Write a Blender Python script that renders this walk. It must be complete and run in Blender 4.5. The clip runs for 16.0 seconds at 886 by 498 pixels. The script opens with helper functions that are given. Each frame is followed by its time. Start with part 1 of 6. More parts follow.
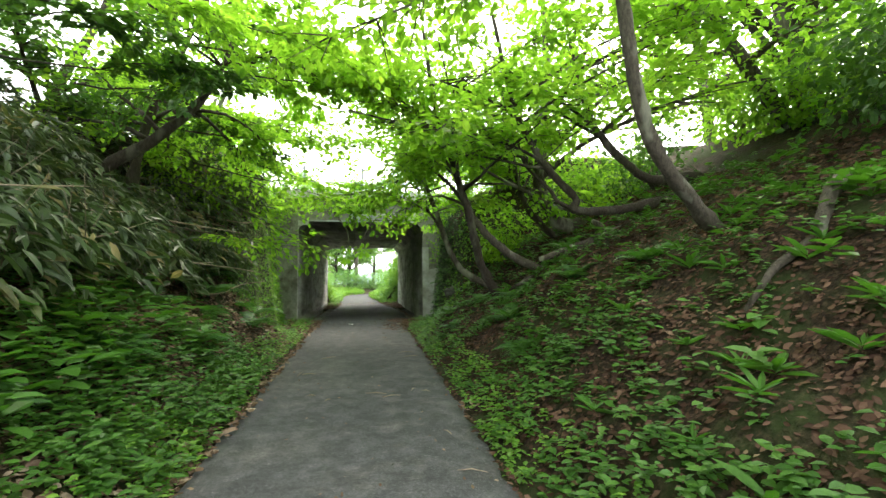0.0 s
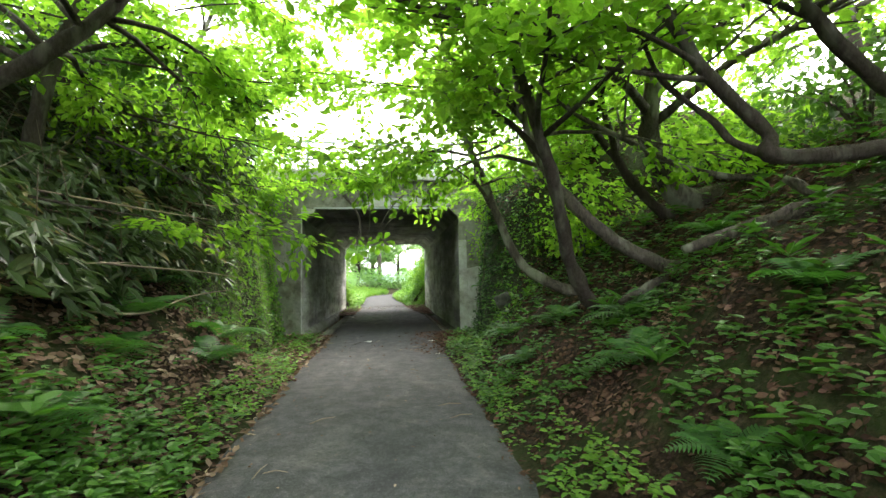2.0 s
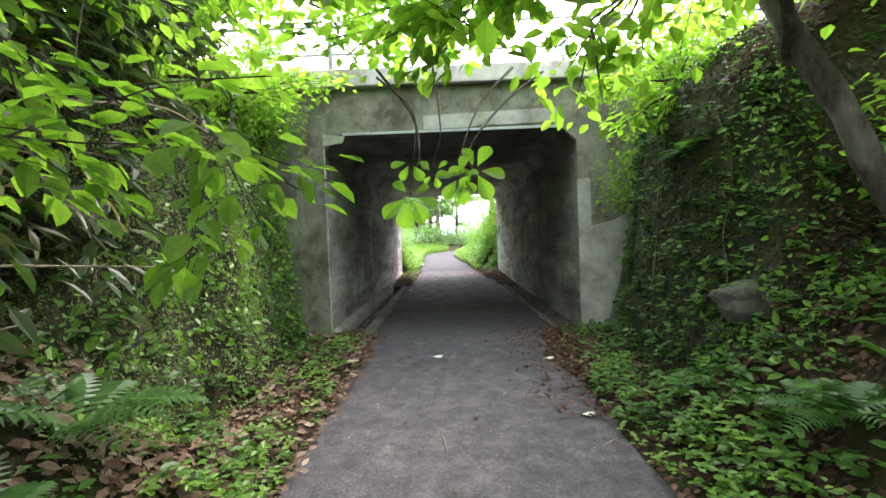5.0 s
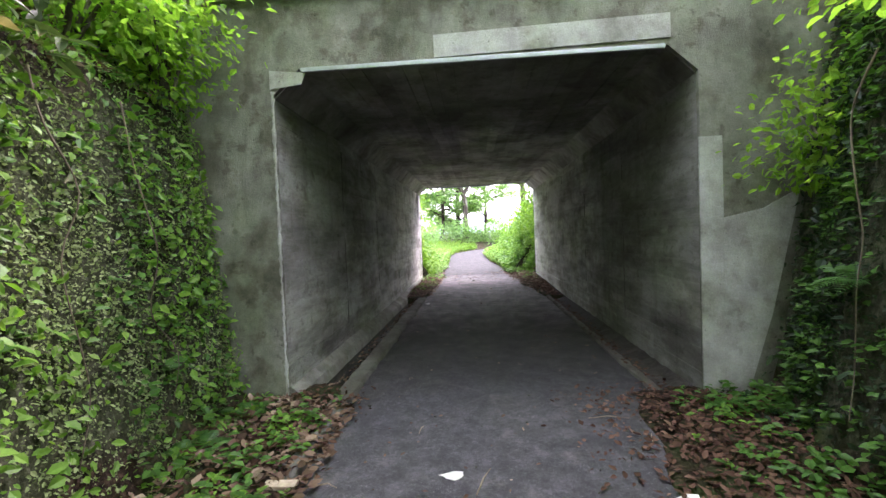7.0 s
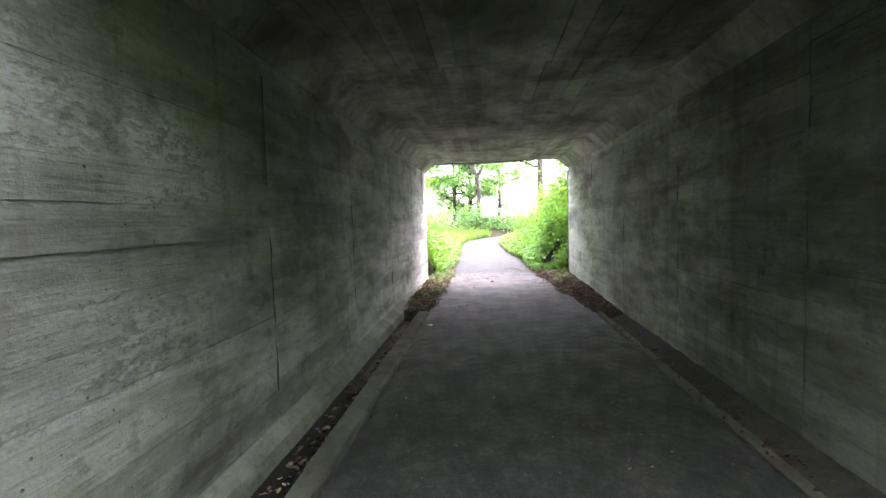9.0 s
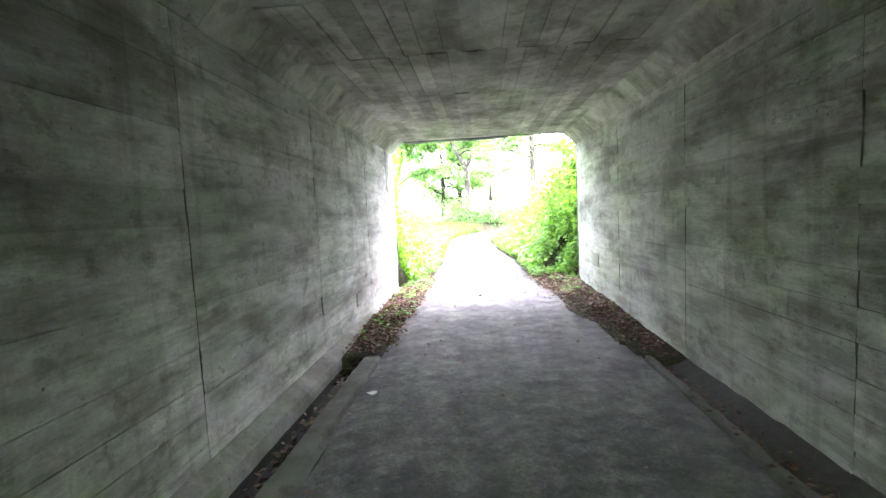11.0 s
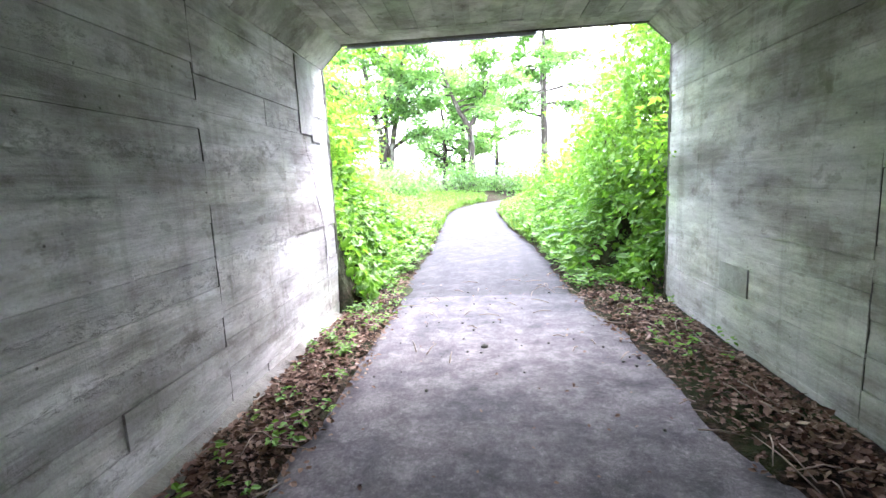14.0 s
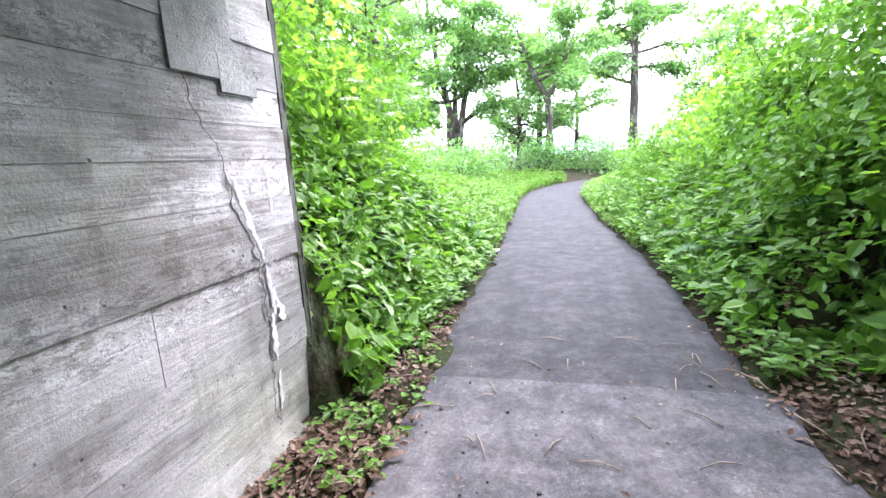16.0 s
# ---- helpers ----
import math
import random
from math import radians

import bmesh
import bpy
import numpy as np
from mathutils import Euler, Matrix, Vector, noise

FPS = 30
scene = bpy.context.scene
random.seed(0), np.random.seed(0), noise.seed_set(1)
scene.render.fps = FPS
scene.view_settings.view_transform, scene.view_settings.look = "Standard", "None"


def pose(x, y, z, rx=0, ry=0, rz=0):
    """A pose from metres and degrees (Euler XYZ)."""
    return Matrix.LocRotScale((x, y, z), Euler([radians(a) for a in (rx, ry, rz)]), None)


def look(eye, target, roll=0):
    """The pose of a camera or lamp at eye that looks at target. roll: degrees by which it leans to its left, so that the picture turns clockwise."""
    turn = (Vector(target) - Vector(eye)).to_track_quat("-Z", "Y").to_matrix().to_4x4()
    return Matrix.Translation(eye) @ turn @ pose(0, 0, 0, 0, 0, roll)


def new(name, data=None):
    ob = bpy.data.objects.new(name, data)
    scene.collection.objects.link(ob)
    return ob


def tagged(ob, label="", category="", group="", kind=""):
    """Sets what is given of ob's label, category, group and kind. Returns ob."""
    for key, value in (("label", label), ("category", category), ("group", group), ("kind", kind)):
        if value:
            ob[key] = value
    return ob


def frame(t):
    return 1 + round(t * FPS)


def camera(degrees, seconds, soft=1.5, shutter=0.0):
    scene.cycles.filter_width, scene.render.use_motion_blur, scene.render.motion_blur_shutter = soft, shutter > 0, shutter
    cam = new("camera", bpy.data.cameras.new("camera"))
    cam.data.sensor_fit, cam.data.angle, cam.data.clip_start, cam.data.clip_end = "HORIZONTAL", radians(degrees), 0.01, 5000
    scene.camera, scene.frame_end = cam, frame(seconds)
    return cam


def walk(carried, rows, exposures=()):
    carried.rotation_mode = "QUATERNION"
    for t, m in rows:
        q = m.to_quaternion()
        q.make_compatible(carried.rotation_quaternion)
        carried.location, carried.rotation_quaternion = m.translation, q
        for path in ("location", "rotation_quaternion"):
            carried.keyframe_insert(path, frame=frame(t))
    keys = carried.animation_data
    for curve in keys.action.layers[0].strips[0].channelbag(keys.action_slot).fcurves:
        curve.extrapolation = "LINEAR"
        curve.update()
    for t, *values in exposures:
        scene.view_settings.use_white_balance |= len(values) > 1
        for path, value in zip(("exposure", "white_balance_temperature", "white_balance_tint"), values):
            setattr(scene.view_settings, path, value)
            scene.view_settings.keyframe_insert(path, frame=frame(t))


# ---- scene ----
cam = camera(88.2, 16.0)
PATH = [
    (0, (0.096, -14.399, 1.136), (0.432, -12.432, 1.283), -0.5),
    (0.5, (0.131, -13.535, 1.137), (0.467, -11.568, 1.275), -0.5),
    (1, (0.115, -12.71, 1.155), (0.435, -10.741, 1.298), -0.7),
    (1.5, (0.168, -11.943, 1.187), (0.45, -9.971, 1.358), -0.9),
    (2, (0.172, -11.243, 1.254), (0.406, -9.262, 1.393), -1.1),
    (2.5, (0.12, -10.55, 1.306), (0.301, -8.56, 1.378), -1.3),
    (3, (0.103, -9.826, 1.359), (0.216, -7.829, 1.389), -1.5),
    (3.5, (-0.022, -9.037, 1.38), (0.037, -7.038, 1.374), -1.6),
    (4, (-0.068, -8.278, 1.4), (-0.029, -6.279, 1.363), -1.7),
    (4.2, (-0.112, -8.011, 1.427), (-0.08, -6.012, 1.388), -1.7),
    (6.3, (-0.108, -5.218, 1.528), (-0.217, -3.223, 1.431), -2.6),
    (6.5, (-0.098, -4.932, 1.538), (-0.216, -2.937, 1.455), -2.4),
    (7, (-0.083, -4.209, 1.51), (-0.225, -2.215, 1.442), -2.3),
    (7.5, (-0.069, -3.474, 1.504), (-0.242, -1.483, 1.427), -2.1),
    (8, (-0.128, -2.766, 1.55), (-0.325, -0.778, 1.46), -1.9),
    (8.5, (-0.225, -2.012, 1.602), (-0.421, -0.025, 1.482), -2.3),
    (9, (-0.263, -1.232, 1.599), (-0.457, 0.754, 1.466), -1.8),
    (9.2, (-0.286, -0.932, 1.596), (-0.485, 1.052, 1.452), -2.3),
    (11.3, (-0.135, 2.014, 1.564), (-0.282, 4.002, 1.397), -2.8),
    (11.5, (-0.14, 2.299, 1.555), (-0.271, 4.287, 1.373), -2.7),
    (12, (-0.163, 3.058, 1.567), (-0.275, 5.045, 1.364), -2.6),
    (12.5, (-0.117, 3.758, 1.594), (-0.233, 5.743, 1.37), -2.8),
    (13, (-0.153, 4.509, 1.564), (-0.284, 6.489, 1.312), -2.8),
    (13.5, (-0.087, 5.234, 1.562), (-0.239, 7.207, 1.273), -2.7),
    (14, (-0.125, 5.95, 1.54), (-0.312, 7.918, 1.24), -2.8),
    (14.5, (-0.131, 6.672, 1.556), (-0.368, 8.633, 1.244), -2.5),
    (15, (-0.137, 7.346, 1.591), (-0.439, 9.294, 1.255), -2.6),
    (15.5, (-0.243, 8.022, 1.588), (-0.63, 9.949, 1.221), -3.0),
    (16, (-0.287, 8.702, 1.605), (-0.787, 10.6, 1.225), -3.5),
]
EXPOSURES = [(0, 2.35, 6850, 7), (1.0, 2.45, 6800, 8), (2.0, 2.6, 6650, 12), (3.5, 2.8, 6450, 18), (4.2, 2.85, 6400, 20), (6.5, 3.0, 6150, 38), (7.0, 3.05, 6150, 37), (7.5, 3.0, 6150, 36), (8.0, 3.0, 6100, 35), (8.5, 3.25, 6100, 34), (9.2, 3.8, 6150, 33),
             (10.3, 4.35, 6050, 31), (11.5, 4.8, 5850, 30), (12.0, 4.7, 5800, 29), (12.5, 4.5, 5700, 28), (13.0, 4.25, 5700, 27), (14.0, 3.75, 5700, 29), (15.0, 3.22, 5700, 28), (16.0, 2.85, 5700, 27)]
walk(cam, [(t, look(e, g, r)) for t, e, g, r in PATH], EXPOSURES)

# ---- world and light: a bright overcast noon ----
world = bpy.data.worlds.new("overcast")
scene.world = world
world.use_nodes = True
wn, wl = world.node_tree.nodes, world.node_tree.links
sky = wn.new("ShaderNodeTexSky")
sky.sky_type, sky.sun_disc = "NISHITA", False
sky.sun_elevation, sky.sun_rotation = radians(52), radians(33)
sky.air_density, sky.dust_density, sky.ozone_density = 1.0, 6.0, 0.3
haze = wn.new("ShaderNodeMix")
haze.data_type = "RGBA"
haze.inputs[0].default_value = 0.72
wl.new(sky.outputs[0], haze.inputs[6])
haze.inputs[7].default_value = (9.5, 10.0, 10.2, 1)
wbg = wn["Background"]
wbg.inputs[1].default_value = 0.145
wl.new(haze.outputs[2], wbg.inputs[0])
sun = new("sun", bpy.data.lights.new("sun", "SUN"))
sun.data.energy, sun.data.angle, sun.data.color = 0.8, radians(26), (1.0, 0.97, 0.92)
sun.matrix_world = look((9, 14, 21), (0, 0, 0))

# ---- helpers of this scene ----
R = random.Random(7)
NR = np.random.default_rng(11)


def mesh_of(name, verts, faces, smooth=False):
    me = bpy.data.meshes.new(name)
    me.from_pydata([tuple(v) for v in verts], [], [tuple(f) for f in faces])
    me.polygons.foreach_set("use_smooth", [smooth] * len(me.polygons))
    return me


def quads_mesh(name, verts, faces, smooth=False):
    """A mesh from numpy arrays of vertices (n, 3) and quads (m, 4)."""
    me = bpy.data.meshes.new(name)
    me.vertices.add(len(verts))
    me.vertices.foreach_set("co", np.asarray(verts, dtype=np.float32).ravel())
    me.loops.add(faces.size)
    me.loops.foreach_set("vertex_index", faces.astype(np.int32).ravel())
    me.polygons.add(len(faces))
    me.polygons.foreach_set("loop_start", np.arange(0, faces.size, 4, dtype=np.int32))
    me.polygons.foreach_set("use_smooth", np.full(len(faces), smooth, dtype=bool))
    me.update(calc_edges=True)
    me.validate()
    return me


def part(name, data, material, parent=None, label=""):
    """Links a bmesh or a mesh as one object, under its thing if one is given."""
    if isinstance(data, bmesh.types.BMesh):
        me = bpy.data.meshes.new(name)
        data.to_mesh(me)
        data.free()
    else:
        me = data
    if material is not None:
        me.materials.clear()
        me.materials.append(material)
    ob = new(name, me)
    if parent is not None:
        ob.parent = parent
    if label:
        tagged(ob, label)
    return ob


def box(bm, x0, x1, y0, y1, z0, z1, bevel=0.0):
    m = Matrix.Translation(((x0 + x1) / 2, (y0 + y1) / 2, (z0 + z1) / 2)) @ Matrix.Diagonal((x1 - x0, y1 - y0, z1 - z0, 1))
    made = bmesh.ops.create_cube(bm, size=1, matrix=m)
    if bevel:
        edges = list({e for v in made["verts"] for e in v.link_edges})
        bmesh.ops.bevel(bm, geom=edges, offset=bevel, segments=2, affect="EDGES", profile=0.6)
    return bm


def boxes_mesh(name, rows):
    """Many plain boxes (x0, x1, y0, y1, z0, z1) in one mesh."""
    b = np.array(rows, dtype=float)
    ix = np.array([[0, 2, 4], [1, 2, 4], [1, 3, 4], [0, 3, 4], [0, 2, 5], [1, 2, 5], [1, 3, 5], [0, 3, 5]])
    v = b[:, ix].reshape(-1, 3)
    f = np.array([[0, 3, 2, 1], [4, 5, 6, 7], [0, 1, 5, 4], [1, 2, 6, 5], [2, 3, 7, 6], [3, 0, 4, 7]])
    faces = (f[None] + 8 * np.arange(len(b))[:, None, None]).reshape(-1, 4)
    return quads_mesh(name, v, faces)


def tubes_mesh(name, runs, sides=7, rough=0.0):
    """Tapered tubes along polylines: each run is a list of (x, y, z, radius)."""
    verts, faces = [], []
    for run in runs:
        pts = [Vector(p[:3]) for p in run]
        first = len(verts)
        ref = Vector((0.31, 0.73, 0.2))
        for i, p in enumerate(pts):
            d = (pts[min(i + 1, len(pts) - 1)] - pts[max(i - 1, 0)]).normalized()
            a = d.cross(ref)
            if a.length < 0.05:
                a = d.cross(Vector((1, 0, 0)))
            a.normalize()
            b = d.cross(a)
            ref = b
            for k in range(sides):
                w = 2 * math.pi * k / sides
                q = p + (a * math.cos(w) + b * math.sin(w)) * run[i][3]
                if rough:
                    q += (a * math.cos(w) + b * math.sin(w)) * run[i][3] * rough * noise.noise(q * 6)
                verts.append(q)
            ref = -b
        for i in range(len(pts) - 1):
            for k in range(sides):
                s0, s1 = first + i * sides, first + (i + 1) * sides
                faces.append((s0 + k, s0 + (k + 1) % sides, s1 + (k + 1) % sides, s1 + k))
        faces.append(tuple(first + k for k in reversed(range(sides))))
        last = first + (len(pts) - 1) * sides
        faces.append(tuple(last + k for k in range(sides)))
    return mesh_of(name, verts, faces, True)


def smooth_run(points, steps=5):
    """A Catmull-Rom curve through (x, y, z, radius) rows."""
    p = np.array(points, dtype=float)
    p = np.vstack([2 * p[0] - p[1], p, 2 * p[-1] - p[-2]])
    out = []
    for i in range(1, len(p) - 2):
        for s in range(steps):
            t = s / steps
            out.append(0.5 * (2 * p[i] + (p[i + 1] - p[i - 1]) * t + (2 * p[i - 1] - 5 * p[i] + 4 * p[i + 1] - p[i + 2]) * t * t
                              + (3 * p[i] - p[i - 1] - 3 * p[i + 1] + p[i + 2]) * t ** 3))
    out.append(p[-2])
    return [tuple(o[:3]) + (max(o[3], 0.003),) for o in out]


# leaf templates: length along x, 2 folded halves (6 vertices, 2 quads)
OVAL = np.array([[0, 0, 0], [0.36, 0.30, 0.07], [0.74, 0.22, 0.02], [1, 0, -0.10], [0.74, -0.22, 0.02], [0.36, -0.30, 0.07]])
LANCE = np.array([[0, 0, 0], [0.30, 0.10, 0.02], [0.66, 0.085, -0.03], [1, 0, -0.16], [0.66, -0.085, -0.03], [0.30, -0.10, 0.02]])
CURL = np.array([[0, 0, 0.02], [0.34, 0.26, 0.16], [0.72, 0.2, 0.12], [1, 0, 0.10], [0.7, -0.22, 0.03], [0.32, -0.3, 0.12]])
BLADE = np.array([[0, 0.02, 0], [0.45, 0.022, 0.02], [0.8, 0.012, -0.06], [1, 0, -0.2], [0.8, -0.012, -0.06], [0.45, -0.022, 0.02]])
FOLDS = np.array([[0, 5, 4, 3], [0, 3, 2, 1]])


def leaf_cloud(name, pos, along, up, size, shape=OVAL):
    """One mesh of many leaves: their feet, the ways they point, their upper sides and their lengths."""
    pos, along, up = (np.asarray(a, dtype=float) for a in (pos, along, up))
    x = along / (np.linalg.norm(along, axis=1, keepdims=True) + 1e-9)
    y = np.cross(up, x)
    y /= np.linalg.norm(y, axis=1, keepdims=True) + 1e-9
    z = np.cross(x, y)
    s = np.asarray(size, dtype=float)[:, None, None]
    v = pos[:, None, :] + s * (shape[None, :, 0:1] * x[:, None, :] + shape[None, :, 1:2] * y[:, None, :] + shape[None, :, 2:3] * z[:, None, :])
    faces = (FOLDS[None] + 6 * np.arange(len(pos))[:, None, None]).reshape(-1, 4)
    return quads_mesh(name, v.reshape(-1, 3), faces)


def jitter(n, k):
    return NR.normal(0, k, (n, 3))


# ---- materials ----
def nodes_of(name):
    m = bpy.data.materials.new(name)
    m.use_nodes = True
    return m, m.node_tree.nodes, m.node_tree.links, m.node_tree.nodes["Principled BSDF"]


def noise_node(n, l, scale, detail=4, vector=None, rough=0.55):
    t = n.new("ShaderNodeTexNoise")
    t.inputs["Scale"].default_value, t.inputs["Detail"].default_value, t.inputs["Roughness"].default_value = scale, detail, rough
    if vector is not None:
        l.new(vector, t.inputs["Vector"])
    return t


def ramp(n, l, source, stops):
    r = n.new("ShaderNodeValToRGB")
    e = r.color_ramp.elements
    while len(e) < len(stops):
        e.new(0.5)
    for k, (p, c) in enumerate(stops):
        e[k].position, e[k].color = p, (*c, 1)
    l.new(source, r.inputs[0])
    return r


def mixed(n, l, fac, a, b, mode="MIX"):
    m = n.new("ShaderNodeMix")
    m.data_type, m.blend_type = "RGBA", mode
    for slot, v in ((0, fac), (6, a), (7, b)):
        if isinstance(v, (float, int)):
            m.inputs[slot].default_value = v
        elif isinstance(v, tuple):
            m.inputs[slot].default_value = (*v, 1)
        else:
            l.new(v, m.inputs[slot])
    return m.outputs[2]


def bumped(n, l, bsdf, heights, strength, distance):
    b = n.new("ShaderNodeBump")
    b.inputs["Strength"].default_value, b.inputs["Distance"].default_value = strength, distance
    l.new(heights, b.inputs["Height"])
    l.new(b.outputs[0], bsdf.inputs["Normal"])


def place(n, l, scale=(1, 1, 1)):
    g, m = n.new("ShaderNodeNewGeometry"), n.new("ShaderNodeMapping")
    m.inputs["Scale"].default_value = scale
    l.new(g.outputs["Position"], m.inputs["Vector"])
    return m.outputs[0], g


def concrete(name, dark, light, stain, streak=(1, 1, 1), amount=0.6, tone=0.08, flat=False, shade_stain=None):
    """Weathered concrete. flat: board grain along y. Last: (start, end, strength) along y of black stains deepened by
    painted tunnel shade.
    """
    m, n, l, p = nodes_of(name)
    v, g = place(n, l)
    vs, _ = place(n, l, streak)
    big = noise_node(n, l, 0.9, 6, vs, 0.62)
    mid = noise_node(n, l, 7.0, 7, vs, 0.72)
    fine = noise_node(n, l, 60, 4, v, 0.7)
    c = ramp(n, l, mid.outputs[0], [(0.34, tuple(0.45 * a + 0.55 * b for a, b in zip(dark, light))), (0.62, light)]).outputs[0]
    s = ramp(n, l, big.outputs[0], [(0.50, (0, 0, 0)), (0.66, (1, 1, 1))]).outputs[0]
    sm = n.new("ShaderNodeMath")
    sm.operation = "MULTIPLY"
    l.new(s, sm.inputs[0])
    sm.inputs[1].default_value = amount
    c = mixed(n, l, sm.outputs[0], c, stain)
    blot = noise_node(n, l, 1.7, 7, place(n, l, (1, 0.7, 1.2))[0], 0.66)
    bm2 = ramp(n, l, blot.outputs[0], [(0.50, (1, 1, 1)), (0.54, (0.80, 0.77, 0.72)), (0.60, (0.60, 0.57, 0.52)), (0.70, (0.44, 0.415, 0.37))]).outputs[0]
    c = mixed(n, l, amount, c, bm2, "MULTIPLY")
    band = noise_node(n, l, 1.5, 7, place(n, l, (1, 0.42, 2.8) if flat else (1, 1, 1))[0], 0.7)
    c = mixed(n, l, 0.85, c, ramp(n, l, band.outputs[0], [(0.40, (0.62, 0.61, 0.58)), (0.47, (0.88, 0.87, 0.85)), (0.56, (1.10, 1.10, 1.09)), (0.66, (1.28, 1.28, 1.27))]).outputs[0], "MULTIPLY")
    drip = noise_node(n, l, 1.0, 5, place(n, l, (2.6, 5.2, 0.30))[0], 0.6)
    c = mixed(n, l, 0.6 * amount, c, ramp(n, l, drip.outputs[0], [(0.56, (1, 1, 1)), (0.62, (0.60, 0.59, 0.55))]).outputs[0], "MULTIPLY")
    spot = noise_node(n, l, 6.5, 4, place(n, l, (1, 0.8, 1))[0], 0.6)
    c = mixed(n, l, 0.9 * amount, c, ramp(n, l, spot.outputs[0], [(0.60, (1, 1, 1)), (0.65, (0.55, 0.53, 0.49))]).outputs[0], "MULTIPLY")
    moss = noise_node(n, l, 0.7, 5, place(n, l, (1.7, 0.8, 1))[0], 0.6)
    c = mixed(n, l, ramp(n, l, moss.outputs[0], [(0.5, (0, 0, 0)), (0.68, (0.55, 0.55, 0.55))]).outputs[0], c, (0.86, 1.0, 0.70), "MULTIPLY")
    # southern half dims: fall-off of light painted in with the black stains
    if shade_stain is not None:
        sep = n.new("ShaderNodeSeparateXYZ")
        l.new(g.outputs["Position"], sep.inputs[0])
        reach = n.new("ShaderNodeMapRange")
        reach.inputs[1].default_value, reach.inputs[2].default_value, reach.inputs[3].default_value, reach.inputs[4].default_value = shade_stain[0], shade_stain[1], 0.30, -0.30
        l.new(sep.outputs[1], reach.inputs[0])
        wet_shade = noise_node(n, l, 1.15, 8, place(n, l, (1, 0.7, 1.2))[0], 0.72)
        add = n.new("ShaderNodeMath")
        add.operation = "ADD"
        l.new(wet_shade.outputs[0], add.inputs[0])
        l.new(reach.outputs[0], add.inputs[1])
        k = 1 - shade_stain[2]
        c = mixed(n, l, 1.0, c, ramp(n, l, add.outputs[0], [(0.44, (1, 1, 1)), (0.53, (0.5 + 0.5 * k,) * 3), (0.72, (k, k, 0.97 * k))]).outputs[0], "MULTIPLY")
    isl = ramp(n, l, g.outputs["Random Per Island"], [(0, (1 - 1.6 * tone,) * 3), (1, (1 + tone,) * 3)]).outputs[0]
    c = mixed(n, l, 1.0, c, isl, "MULTIPLY")
    grain = ramp(n, l, fine.outputs[0], [(0.3, (0.88, 0.88, 0.88)), (0.7, (1.08, 1.08, 1.08))]).outputs[0]
    c = mixed(n, l, 1.0, c, grain, "MULTIPLY")
    pit = n.new("ShaderNodeTexVoronoi")
    pit.inputs["Scale"].default_value = 13
    l.new(v, pit.inputs["Vector"])
    few = noise_node(n, l, 3.1, 3, v)
    hole = ramp(n, l, pit.outputs["Distance"], [(0.05, (0.22, 0.22, 0.21)), (0.12, (1, 1, 1))]).outputs[0]
    hole = mixed(n, l, ramp(n, l, few.outputs[0], [(0.50, (0, 0, 0)), (0.58, (1, 1, 1))]).outputs[0], (1.0, 1.0, 1.0), hole)
    c = mixed(n, l, 0.75, c, hole, "MULTIPLY")
    h = mixed(n, l, 0.5, mid.outputs[0], fine.outputs[0])
    if flat:
        wood = noise_node(n, l, 1.0, 6, place(n, l, (1, 1.4, 42))[0], 0.6)
        c = mixed(n, l, 0.22, c, ramp(n, l, wood.outputs[0], [(0.34, (0.76, 0.755, 0.74)), (0.5, (1, 1, 1)), (0.68, (1.13, 1.13, 1.13))]).outputs[0], "MULTIPLY")
        h = mixed(n, l, 0.4, h, wood.outputs[0])
        crumb = noise_node(n, l, 26, 7, place(n, l, (1, 0.5, 1))[0], 0.8)
        where = ramp(n, l, band.outputs[0], [(0.52, (0, 0, 0)), (0.58, (1, 1, 1))]).outputs[0]
        worn = ramp(n, l, crumb.outputs[0], [(0.40, (0.45, 0.445, 0.43)), (0.50, (1, 1, 1))]).outputs[0]
        worn = mixed(n, l, where, (1.0, 1.0, 1.0), worn)
        c = mixed(n, l, 0.45, c, worn, "MULTIPLY")
        h = mixed(n, l, 1.0, h, worn, "MULTIPLY")
    l.new(c, p.inputs["Base Color"])
    p.inputs["Roughness"].default_value = 0.88
    p.inputs["Specular IOR Level"].default_value = 0.3
    bumped(n, l, p, mixed(n, l, 1.0, h, hole, "MULTIPLY"), 0.8, 0.02)
    return m


def plain(name, color, rough=0.7, metal=0.0, spread=0.2, scale=30, bump=0.3, distance=0.003):
    m, n, l, p = nodes_of(name)
    v, g = place(n, l)
    t = noise_node(n, l, scale, 5, v)
    t2 = noise_node(n, l, scale / 9, 4, v)
    lo, hi = tuple(c * (1 - spread) for c in color), tuple(min(1, c * (1 + spread)) for c in color)
    c = ramp(n, l, mixed(n, l, 0.5, t.outputs[0], t2.outputs[0]), [(0.35, lo), (0.65, hi)]).outputs[0]
    l.new(c, p.inputs["Base Color"])
    p.inputs["Roughness"].default_value, p.inputs["Metallic"].default_value = rough, metal
    if bump:
        bumped(n, l, p, t.outputs[0], bump, distance)
    return m


